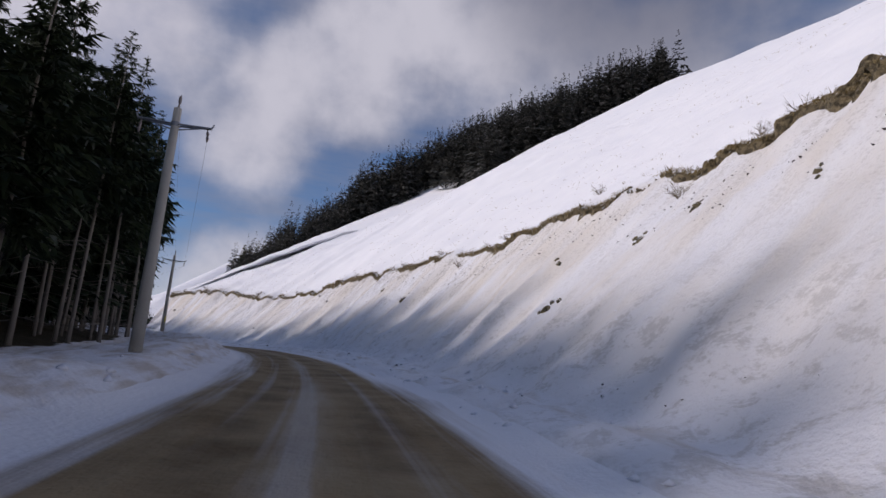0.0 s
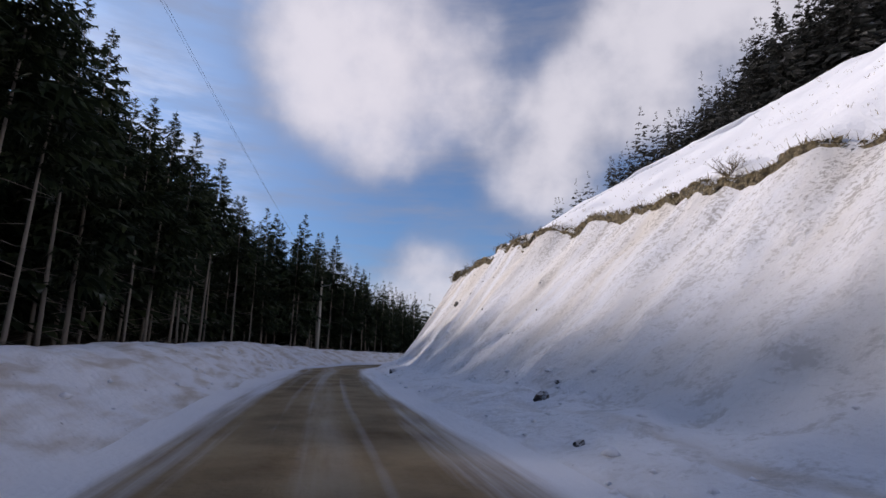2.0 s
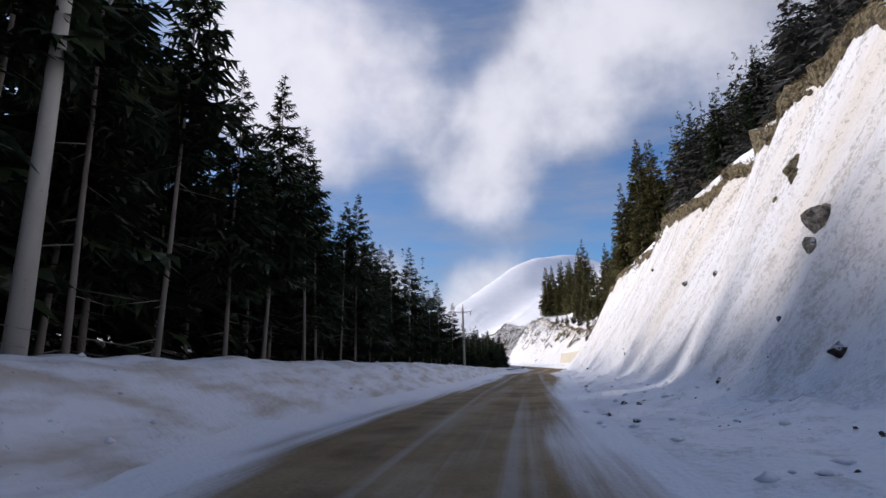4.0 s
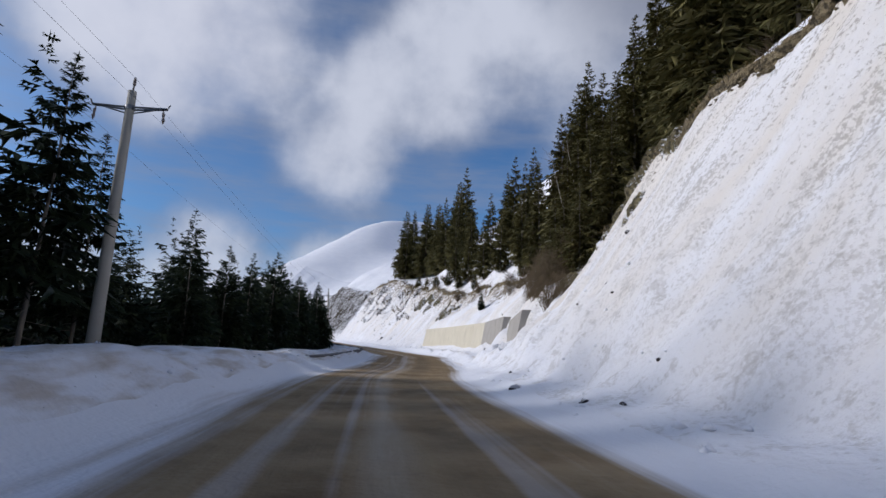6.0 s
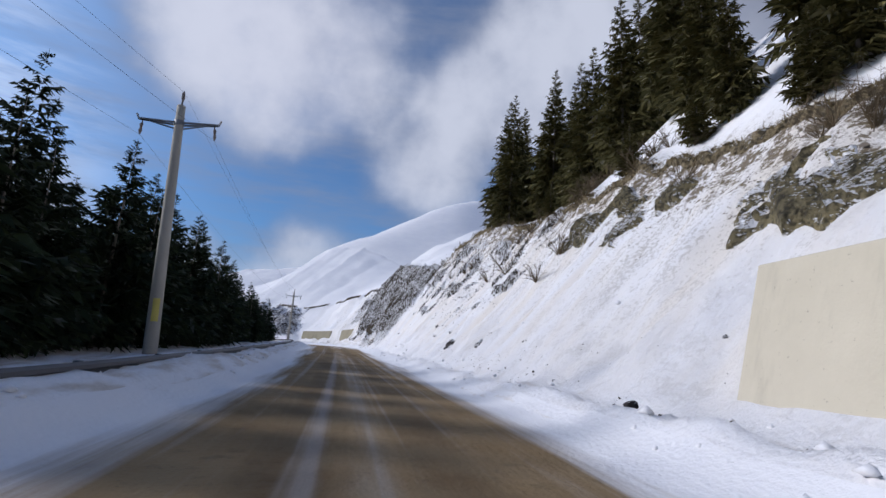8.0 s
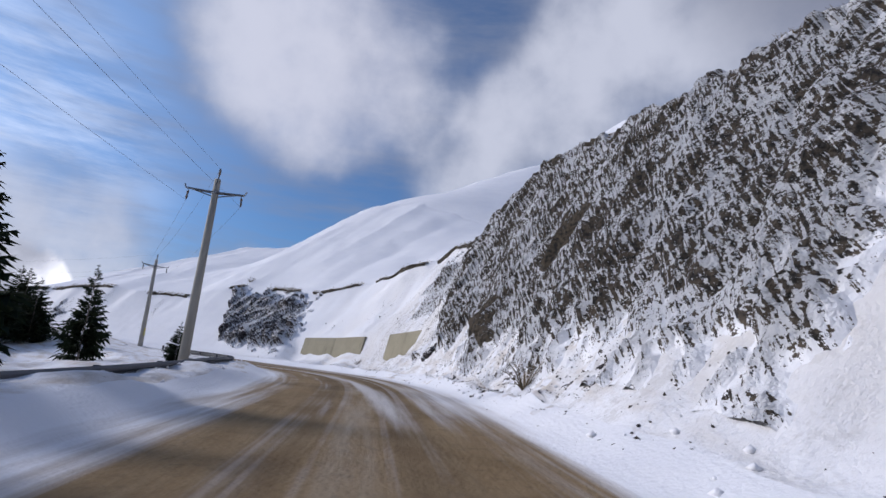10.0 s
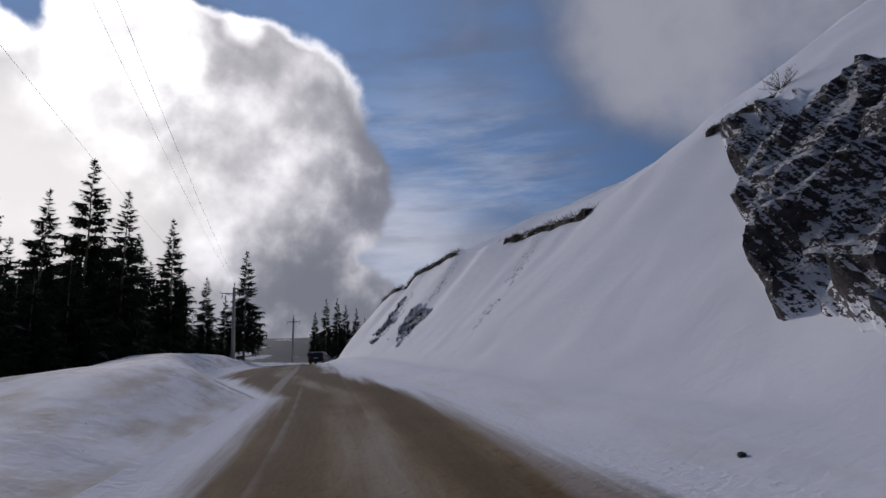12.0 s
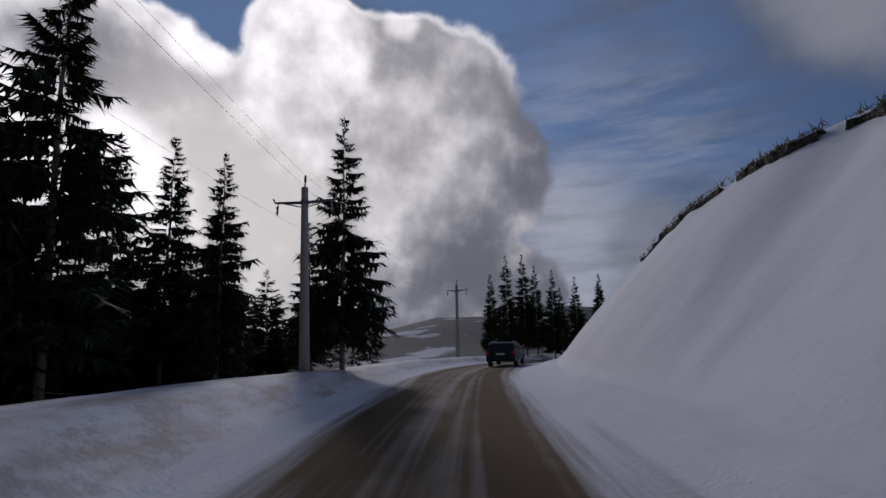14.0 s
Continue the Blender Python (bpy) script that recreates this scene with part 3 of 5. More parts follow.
CONCRETE = make_concrete("pole_concrete", (0.29, 0.275, 0.24), (0.44, 0.42, 0.375))
WALL_GREY = make_concrete("grey_concrete", (0.25, 0.235, 0.215), (0.4, 0.375, 0.34))
WALL_TAN = make_concrete("tan_concrete", (0.46, 0.42, 0.33), (0.63, 0.58, 0.47))
WALL_OLIVE = make_concrete("stained_concrete", (0.19, 0.17, 0.115), (0.34, 0.305, 0.215), 0.8)
STEEL = make_plain("galvanised_steel", (0.23, 0.24, 0.26), 0.5, 0.7)
RAIL_STEEL = make_plain("weathered_rail", (0.07, 0.073, 0.085), 0.6, 0.35)
GLASS_WHITE = make_plain("insulator", (0.16, 0.13, 0.12), 0.3)
YELLOW = make_plain("yellow_paint", (0.55, 0.47, 0.1), 0.5)
WIRE = make_plain("wire", (0.08, 0.08, 0.085), 0.5, 0.6)
PAINT = make_plain("dark_car_paint", (0.018, 0.02, 0.026), 0.3, 0.3, 0.15)
WINDOW = make_plain("dark_glass", (0.02, 0.023, 0.027), 0.08, 0.0, 0.0)
RUBBER = make_plain("rubber", (0.02, 0.02, 0.02), 0.9)
RED = make_plain("tail_light_red", (0.35, 0.02, 0.015), 0.25)
PLATE = make_plain("white_plate", (0.6, 0.6, 0.58), 0.5)


# ---- building helpers ----
def mesh_data(name, verts, faces, mat, smoothed=False):
    me = bpy.data.meshes.new(name)
    me.from_pydata([tuple(v) for v in verts], [], [tuple(f) for f in faces])
    me.materials.append(mat)
    if smoothed:
        me.shade_smooth()
    me.update()
    return me


def part(name, data, parent, label=""):
    ob = new(name, data)
    ob.parent = parent
    return tagged(ob, label)


def thing(name, label, category, group="", place=None):
    ob = new(name)
    if place is not None:
        ob.location = place
    return tagged(ob, label, category, group)


def tube(points, radii, sides=8):
    """A round bar along points; its rings stand square to the line."""
    verts, faces = [], []
    pts = [Vector(p) for p in points]
    for k, p in enumerate(pts):
        way = (pts[min(k + 1, len(pts) - 1)] - pts[max(k - 1, 0)]).normalized()
        side = way.cross(Vector((0.3, 0.2, 1)) if abs(way.z) < 0.95 else Vector((1, 0.1, 0))).normalized()
        other = way.cross(side)
        r = radii[k] if isinstance(radii, (list, tuple)) else radii
        verts += [p + side * (r * math.cos(2 * math.pi * j / sides)) + other * (r * math.sin(2 * math.pi * j / sides)) for j in range(sides)]
        if k:
            a, b = (k - 1) * sides, k * sides
            faces += [(a + j, a + (j + 1) % sides, b + (j + 1) % sides, b + j) for j in range(sides)]
    n = (len(pts) - 1) * sides
    faces += [tuple(range(sides))[::-1], tuple(n + j for j in range(sides))]
    return verts, faces


def bevelled(size, bevel=0.02, taper=None):
    """A box with broken edges, standing on z = 0. taper: (x, y) factors of its top."""
    bm = bmesh.new()
    bmesh.ops.create_cube(bm, size=1)
    for v in bm.verts:
        f = taper if taper and v.co.z > 0 else (1, 1)
        v.co = (v.co.x * size[0] * f[0], v.co.y * size[1] * f[1], (v.co.z + 0.5) * size[2])
    if bevel:
        bmesh.ops.bevel(bm, geom=bm.edges[:], offset=bevel, segments=2, affect="EDGES", profile=0.6)
    return bm


def from_bm(name, bm, mat, m=None):
    me = bpy.data.meshes.new(name)
    if m is not None:
        bmesh.ops.transform(bm, matrix=m, verts=bm.verts)
    bm.to_mesh(me)
    bm.free()
    me.materials.append(mat)
    return me


def merge(pieces):
    """One list of vertices and faces out of several."""
    verts, faces = [], []
    for v, f in pieces:
        n = len(verts)
        verts += list(v)
        faces += [tuple(i + n for i in g) for g in f]
    return verts, faces


# ---- ground ----
def bareness(s, u):
    """How far the earth shows through the snow."""
    uc, hc = along(CREST, s, 1) + edge_shift(s), along(CREST, s, 2)
    top = smooth(uc - 4.5, uc - 0.3, u) * (1 - smooth(uc, uc + 0.8, u))
    rocky = smooth(172, 188, s) * (1 - smooth(285, 300, s)) + 0.35 * smooth(300, 306, s) * (1 - smooth(318, 324, s))
    front = smooth(30, 36, s) * (1 - smooth(50, 60, s)) * 0.35 + smooth(85, 95, s) * (1 - smooth(135, 160, s)) * 0.22
    out = -0.3 + top * (0.22 + 0.33 * rocky + front) + 0.32 * rocky * smooth(5, 8, u) * (1 - smooth(uc, uc + 3, u))
    out = out + smooth(uc, uc + 2, u) * 0.17 * (1 - smooth(300, 320, s)) + 0.16 * smooth(2.5, 5, u) * (1 - smooth(5.5, 8, u)) * (1 - smooth(325, 335, s))
    out = out - 0.6 * smooth(325, 345, s) * (u > 0)
    dirty_lot = smooth(328, 334, s) * (1 - smooth(348, 356, s)) * smooth(-4.6, -6.2, u) * 0.7
    return out + dirty_lot


# how much earth has run down the face, along the road
SHED = np.array([(-60, 0.25), (20, 0.35), (34, 0.8), (75, 0.8), (84, 0.6), (100, 0.75), (125, 0.75), (150, 0.9), (175, 0.9), (196, 0.5), (226, 0.5), (234, 0.9), (285, 0.9), (306, 0.65), (315, 0.6), (318, 0.25), (326, 0.1), (334, 0.0), (470, 0.0)])


def sheet(name, s_list, u_grid, mat, lift=0.0):
    s = np.broadcast_to(s_list[:, None], u_grid.shape)
    u = u_grid
    x, y, z = (np.interp(s, S_ALL, c) for c in (CX, CY, CZ))
    tx, ty = np.interp(s, S_ALL, TX), np.interp(s, S_ALL, TY)
    co = np.stack([x + u * ty, y - u * tx, z + height(s, u) + lift - 0.3 * np.maximum(u - 38.5, 0)], -1).reshape(-1, 3)
    n, m = s.shape
    i = (np.arange(n - 1)[:, None] * m + np.arange(m - 1)).ravel()
    quads = np.stack([i, i + 1, i + m + 1, i + m], -1)
    me = bpy.data.meshes.new(name)
    me.from_pydata(co.tolist(), [], quads.tolist())
    uv = me.uv_layers.new(name="road")
    loops = np.empty(len(me.loops), int)
    me.loops.foreach_get("vertex_index", loops)
    uv.data.foreach_set("uv", np.stack([(s + slant(s) * np.maximum(u - 3.8, 0)).ravel(), u.ravel()], -1)[loops].ravel())
    left, right = along(STRIP, s, 1), along(STRIP, s, 2)
    uc = along(CREST, s, 1)
    beside = np.exp(-np.maximum(u - right, 0) / 1.1) + np.exp(-np.maximum(left - u, 0) / 1.6) * (u < 0)
    beside = beside * np.where(u < left, 0.9, 0.75) + 0.35 * smooth(left - 1, left - 2.5, u) * (1 - smooth(left - 4, left - 6, u))
    for gap in (0.9, 2.15):
        d = u - right - gap - 0.35 * vnoise(s / 14, 0 * s, 71)
        beside = beside + 0.9 * np.exp(-((d / 0.22) ** 2)) * (smooth(-10, 0, s) * (1 - smooth(64, 80, s)) + smooth(186, 196, s) * (1 - smooth(228, 250, s)) + smooth(288, 294, s) * (1 - smooth(308, 316, s)))
    # the verge below the cliff: dirt and its shade, both painted through this mask
    beside = beside + 0.65 * smooth(282, 290, s) * (1 - smooth(316, 326, s)) * smooth(right, right + 1, u) * (1 - smooth(6.2, 7.5, u))
    warm_sun = smooth(4.5, 7, u) * (1 - smooth(uc - 0.3, uc + 1, u)) * np.interp(s, [-60, 190, 215, 300, 325, 335], [0.45, 0.55, 0.5, 0.35, 0.1, 0.0])
    half = 0.5 * (right - left)
    dark_floor = smooth(-8.2, -10.5, u) * (1 - smooth(290, 297, s)) + smooth(-9, -12, u) * smooth(333, 340, s)
    rim = np.abs(u - 0.5 * (left + right)) / half - 0.55
    face = smooth(3.8, 5.5, u) * (1 - smooth(uc, uc + 1.2, u)) * (1 - 0.85 * smooth(316, 330, s))
    depth_down = np.clip((uc - u) / 6.5, 0, 1)
    lane = u - 0.5 * (left + right)
    # below the cliff snow lies between the wheel tracks and thinly over the outer edge
    cliffside = smooth(284, 292, s) * (1 - smooth(322, 332, s))
    strewn = np.exp(-(((u - 0.42 + 0.064 * (s - 296)) / 0.36) ** 2)) + 0.7 * smooth(1.3, 1.7, u) * (1 - 0.8 * np.exp(-(((u - 2.35) / 0.13) ** 2))) + 0.5 * np.exp(-(((u + 1.0 + 0.05 * (s - 296)) / 0.2) ** 2))
    strewn = strewn * cliffside
    for key, value in (("face", face), ("shed", face * (1 - depth_down * (1 - 0.8 * smooth(304, 308, s) * (1 - smooth(316, 319, s)))) * np.interp(s, SHED[:, 0], SHED[:, 1])), ("lane", lane), ("pale_start", np.interp(s, [-60, 170, 195, 300, 320], [0.75, 0.75, 0.4, 0.25, 0.0])), ("dark_end", 0.62 * smooth(330, 350, s)), ("grime", smooth(right + 0.6, right + 2.0, u) * (1 - 0.85 * smooth(6.0, 9.0, u)) * (1 - smooth(uc - 1, uc, u)) * (1 - smooth(312, 324, s)) * (1 - 0.5 * smooth(195, 205, s)) + 1.2 * smooth(334, 342, s) * smooth(left - 0.6, left - 1.4, u) * (1 - smooth(-9, -10, u)) * (u < 0) + cliffside * (0.6 * smooth(right + 0.3, right + 1.0, u) * (1 - smooth(6, 7.5, u)) + 1.3 * smooth(left - 1.3, left - 1.9, u) * (1 - smooth(left - 3.4, left - 4.2, u)))), ("strewn", strewn), ("bare", bareness(s, u)), ("dust_and_shade", np.clip(beside, 0, 1)), ("warm_sun", warm_sun), ("rim", rim), ("dark_floor", dark_floor), ("calm", smooth(312, 328, s))):
        a = me.attributes.new(key, "FLOAT", "POINT")
        a.data.foreach_set("value", np.ascontiguousarray(value, dtype=np.float32).ravel())
    me.materials.append(mat)
    me.shade_smooth()
    return new(name, me)


u_list = np.r_[np.arange(-66, -36, 5), np.arange(-36, -10, 1.3), np.arange(-10, 15, 0.2), np.arange(15, 38.5, 0.8), 41, 45]
s_fine = np.arange(S_ALL[0], S_ALL[-1], 0.3)
pull = np.interp(s_fine, [270, 296, 326, 345], [1, 0.36, 0.36, 1])[:, None]
ground_u = np.where(u_list < -10, -10 + (u_list + 10) * pull, u_list)
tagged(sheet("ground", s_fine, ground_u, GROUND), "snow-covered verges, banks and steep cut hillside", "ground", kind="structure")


def hillside():
    n, m = GX.shape
    keep = GU > 32
    z = HZ - 0.12 - 3.0 * (GU < 36)
    i = np.arange(n * m).reshape(n, m)
    quads = np.stack([i[:-1, :-1], i[1:, :-1], i[1:, 1:], i[:-1, 1:]], -1)
    good = keep[:-1, :-1] & keep[1:, :-1] & keep[1:, 1:] & keep[:-1, 1:] & (GS[:-1, :-1] < 400) & (GS[:-1, :-1] > -38)
    used, faces = np.unique(quads[good], return_inverse=True)
    me = bpy.data.meshes.new("hillside")
    me.from_pydata(np.stack([GX, GY, z], -1).reshape(-1, 3)[used].tolist(), [], faces.reshape(-1, 4).tolist())
    uv = me.uv_layers.new(name="road")
    loops = np.empty(len(me.loops), int)
    me.loops.foreach_get("vertex_index", loops)
    uv.data.foreach_set("uv", np.stack([GS.ravel()[used], GU.ravel()[used]], -1)[loops].ravel())
    a = me.attributes.new("bare", "FLOAT", "POINT")
    a.data.foreach_set("value", bareness(GS, GU).astype(np.float32).ravel()[used])
    me.materials.append(GROUND)
    me.shade_smooth()
    tagged(new("hillside", me), "broad snowy hillside rising above the road cut", "hill", kind="structure")


hillside()
s_road = np.arange(S_ALL[0], S_ALL[-1], 0.5)
across = np.linspace(-0.32, 1.32, 30)
strip_u = along(STRIP, s_road, 1)[:, None] * (1 - across) + along(STRIP, s_road, 2)[:, None] * across
tagged(sheet("road", s_road, strip_u, ROAD, 0.02), "packed snow road strewn with brown sand", "road", kind="structure")


def make_valley():
    m = Nodes("valley_woods", 0.9)
    woods = m.mix(m.noise(0.02, 8, rough=0.65), (0.012, 0.018, 0.024), (0.032, 0.042, 0.052))
    clear = m.ramp(m.noise(0.006, 6, rough=0.6), 0.56, 0.6)
    m.colour(m.mix(clear, woods, (0.5, 0.52, 0.56)))
    return m.material


VALLEY = make_valley()


def valley():
    """Low country round the road out to far wooded hills."""
    cx, cy = -100.0, 150.0
    ring = np.r_[0, np.geomspace(40, 4200, 46)]
    turn = np.linspace(0, 2 * math.pi, 161)[:-1]
    r, a = np.meshgrid(ring, turn, indexing="ij")
    x, y = cx + r * np.cos(a), cy + r * np.sin(a)
    z = -26 + 0 * x + smooth(350, 1500, r) * (95 * (fbm(x / 600, y / 600, 31, 4) + 0.42)) + smooth(1200, 3000, r) * (150 * (fbm(x / 1300, y / 1300, 35, 4) + 0.35))
    n, m = r.shape
    faces = [(i * m + j, (i + 1) * m + j, (i + 1) * m + (j + 1) % m, i * m + (j + 1) % m) for i in range(n - 1) for j in range(m)]
    ob = new("backdrop", mesh_data("backdrop", np.stack([x, y, z], -1).reshape(-1, 3), faces, VALLEY, True))
    tagged(ob, "far wooded valley and hills with snowy clearings", "hills", kind="structure")


valley()


# ---- turf edge, rock and stones of the cut ----
# stretches of the last bends where sod still hangs on the edge
SOD = [(296, 308), (309.5, 318), (318.6, 323.4), (324.6, 329.8), (331.6, 336.2), (340, 341.8), (346.5, 353), (358.5, 371), (371.6, 383)]


def turf_edge(start, end, mat):
    """The frayed sod that overhangs the cut, with grass on it."""
    rings, faces = [], []
    blades_v, blades_f = [], []
    r = random.Random(11)
    ss = np.arange(start, end, 0.16)
    prev = None
    for s in ss:
        keep = float(fbm(np.array(s / 3.6), np.array(0.0), 41, 4)) + (0.55 if 40 < s < 180 else 0.4 if s < 40 else 0.28 if 292 < s < 326 else 0.26 if s < 292 else 0.02) - (0.1 if s > 356 else 0)
        if s > 292:
            keep = 0.22 + 0.6 * float(vnoise(np.array(s / 1.1), np.array(0.5), 45)) if any(lo < s < hi for lo, hi in SOD) else -1
        if keep < 0.0 or (262 < s < 270):
            prev = None
            continue
        size = (0.09 + 0.55 * min(keep, 0.5)) * (0.55 + 1.1 * (0.5 + float(vnoise(np.array(s * 1.6), np.array(0.3), 44)))) * (1.15 if 84 < s < 165 else 2.3 if 299 < s < 313 else 1.1 if s > 292 else 1.15 if s < 60 else 0.8)
        uc = float(along(CREST, s, 1) + edge_shift(np.array(s)))
        hc = float(height(s, uc, True))
        k = len(rings)
        for j in range(9):
            a = 2 * math.pi * j / 9
            f = 1 + (2.6 if s < 70 else 1.6) * float(vnoise(np.array(s * 4.1), np.array(j * 1.7), 43))
            hang = 1.5 if math.sin(a) < 0 else 0.3
            rings.append(level(s + 0.05 * f, uc - 0.14 + 0.42 * size * f * math.cos(a), hc - 0.05 + hang * size * f * math.sin(a)))
        if prev is not None:
            faces += [(prev + j, prev + (j + 1) % 9, k + (j + 1) % 9, k + j) for j in range(9)]
        prev = k
        for _ in range(26 if s < 70 else 9):
            du = r.uniform(-0.45, 0.35)
            p = level(s + r.uniform(-0.15, 0.15), uc + du, hc + 0.1 - 0.25 * max(-du, 0))
            lean = Vector((r.uniform(-0.2, 0.2), r.uniform(-0.2, 0.2), r.uniform(0.08, 0.3)))
            if du < -0.1:
                lean.z *= -0.6
            w = Vector((r.uniform(-1, 1), r.uniform(-1, 1), 0)).normalized() * 0.018
            n = len(blades_v)
            blades_v += [p - w, p + w, p + lean]
            blades_f.append((n, n + 1, n + 2))
    tagged(new("turf_edge", mesh_data("turf_edge", rings, faces, mat, False)), "brown sod overhanging the snowy cut", "turf", kind="structure")
    tagged(new("dry_grass", mesh_data("dry_grass", blades_v, blades_f, STRAW)), "dry brown grass along the edge of the cut", "grass", kind="stuff")


turf_edge(-20, 290, TURF)
turf_edge(290, 392, TURF_DARK)


def sod_clumps():
    """Torn clumps of sod, roots and straw that hang along the edge of the cut."""
    r = random.Random(12)
    pieces, straw_v, straw_f = [], [], []
    s = -12.0
    while s < 290:
        s += r.uniform(0.03, 0.09)
        fill = float(fbm(np.array(s / 2.4), np.array(0.4), 46, 3))
        if 178 < s < 196 or 262 < s < 292 or fill < -0.22:
            continue
        deep = float(np.interp(s, [-12, 30, 50, 75, 86, 110, 150, 178, 200, 230, 292, 312], [0.35, 0.4, 0.5, 0.28, 0.55, 0.6, 0.8, 0.6, 0.6, 0.4, 0.6, 0.7])) * (0.6 + 1.2 * max(fill + 0.22, 0))
        uc = float(along(CREST, s, 1) + edge_shift(np.array(s)))
        drop = r.random() ** 1.3 * deep
        u = uc + 0.12 - 0.55 * drop - r.uniform(0, 0.1)
        f = r.uniform(0.05, 0.17)
        c = level(s, u, float(height(s, uc + 0.1)) - drop + 0.04)
        x = Vector((r.uniform(-1, 1), r.uniform(-1, 1), r.uniform(-0.5, 0.5))).normalized()
        y = x.cross(Vector((r.uniform(-0.5, 0.5), r.uniform(-0.5, 0.5), 1))).normalized()
        z = x.cross(y)
        v = [c + x * (f * a * r.uniform(0.6, 1.4)) + y * (0.8 * f * b * r.uniform(0.6, 1.4)) + z * (0.7 * f * w * r.uniform(0.5, 1.3)) for a, b, w in ((1, 0, 0), (0, 1, 0), (-1, 0, 0), (0, -1, 0), (0.2, 0.1, 1), (0, 0, -1))]
        pieces.append((v, [(0, 1, 4), (1, 2, 4), (2, 3, 4), (3, 0, 4), (1, 0, 5), (2, 1, 5), (3, 2, 5), (0, 3, 5)]))
        for _ in range(3):
            w = Vector((r.uniform(-1, 1), r.uniform(-1, 1), 0)).normalized() * 0.012
            n = len(straw_v)
            straw_v += [c - w, c + w, c + Vector((r.uniform(-0.2, 0.2), r.uniform(-0.2, 0.2), r.uniform(-0.3, 0.22)))]
            straw_f.append((n, n + 1, n + 2))
    tagged(new("sod_clumps", mesh_data("sod_clumps", *merge(pieces), TURF)), "torn brown sod clumps hanging over the snowy cut", "turf", kind="stuff")
    tagged(new("hanging_straw", mesh_data("hanging_straw", straw_v, straw_f, STRAW)), "dry straw hanging from the torn sod", "grass", kind="stuff")


sod_clumps()


def outcrop(s0, s1, u0, u1, amp, mat, seed, step=0.16, label="", rag=0.35, foot=0.8, broken=0.0, shelf=None, ends=None, drift=None):
    """Rock standing out of the cut, cracked into blocks; its rim dips under the snow. ends: how its two ends lean up the cut, and how sharp the far one is. drift: up to where, along the road, loose snow and scree lie over its foot."""
    s, u = np.meshgrid(np.arange(s0, s1, step), np.arange(u0, u1, step * 0.8), indexing="ij")
    ks, ku = (s - s0) / (s1 - s0), (u - u0) / (u1 - u0)
    lean0, lean1, sharp = ends or (0, 0, 1.8)
    rim = np.minimum.reduce([(s - s0 - lean0 * np.maximum(u - u0 - 3, 0)) / 1.8, (s1 - lean1 * (u1 - u) - s) / sharp, (ku * foot + 0.03) * 5, (1 - ku) * 5]) + rag * 2.6 * fbm(s / 1.6, u / 1.6, seed + 3, 3)
    rim = rim + 0.8 * fbm(s / 0.45, u / 0.45, seed + 8, 3)
    if shelf:
        rim = np.minimum(rim, np.where(s > shelf[0], (u - shelf[1]) * 1.1, 9) + 0.6 * fbm(s / 0.8, u / 0.8, seed + 7, 3))
    if broken:
        rim = np.minimum(rim, 0.1 + 3.4 * broken * fbm(s / 1.3 + u / 2, u / 0.9, seed + 9, 4))
    cover = smooth(0.0, 1.3, rim)
    loose = 0 * s
    if drift:
        top = np.interp(s, *drift) + 2.2 * fbm(s / 2.2, u / 3.0, seed + 11, 4)
        loose = smooth(0.7, -0.9, u - top) * (1 - 0.9 * smooth(0.1, 0.35, fbm(s / 1.4, u / 1.1, seed + 12, 3)))
    tilt = s * 0.8 + u * 0.6
    blocks = np.floor(tilt * 0.9 + 1.2 * vnoise(s / 1.5, u / 1.5, seed)) * 0.37 % 1 - 0.5
    ridges = 0.5 - 2 * np.abs(vnoise(tilt / 0.55 + 0.5 * vnoise(s, u, seed + 6), (u - s) / 1.5, seed + 4))
    chips = 0.5 - 2 * np.abs(vnoise(s / 0.33, u / 0.33, seed + 5))
    out = amp * cover * (0.6 + 0.5 * blocks + 0.7 * fbm(tilt / 0.9, (u - s) / 2.5, seed + 1, 4)) + cover * min(amp, 0.6) * (0.45 * ridges + 0.22 * chips) - 0.16 * (1 - cover)
    out = out * (1 - 0.72 * loose) + 0.1 * loose * fbm(s / 0.25, u / 0.25, seed + 13, 3)
    x, y, z = (np.interp(s, S_ALL, c) for c in (CX, CY, CZ))
    tx, ty = np.interp(s, S_ALL, TX), np.interp(s, S_ALL, TY)
    uo = u - 0.72 * out
    co = np.stack([x + uo * ty, y - uo * tx, z + height(s, u) + 0.62 * out], -1)
    n, m = s.shape
    good = cover > 0.02
    faces = [(i * m + j, i * m + j + 1, (i + 1) * m + j + 1, (i + 1) * m + j) for i in range(n - 1) for j in range(m - 1) if good[i : i + 2, j : j + 2].any()]
    me = mesh_data("rock_outcrop", co.reshape(-1, 3), faces, mat)
    uv = me.uv_layers.new(name="road")
    loops = np.empty(len(me.loops), int)
    me.loops.foreach_get("vertex_index", loops)
    uv.data.foreach_set("uv", np.stack([s.ravel(), u.ravel()], -1)[loops].ravel())
    a = me.attributes.new("bury", "FLOAT", "POINT")
    a.data.foreach_set("value", np.maximum(1 - smooth(0.1, 1.2, rim), 0.36 * loose).astype(np.float32).ravel())
    return tagged(new("rock_outcrop", me), label, "rock", kind="stuff" if broken else "")


def lump(radius, seed, mat, name):
    bm = bmesh.new()
    bmesh.ops.create_icosphere(bm, subdivisions=2, radius=radius)
    for v in bm.verts:
        v.co *= 1 + 0.55 * noise.noise(v.co * (1.6 / radius) + Vector((seed * 3.1, 0, 0)))
        v.co.z *= 0.7
    return from_bm(name, bm, mat)


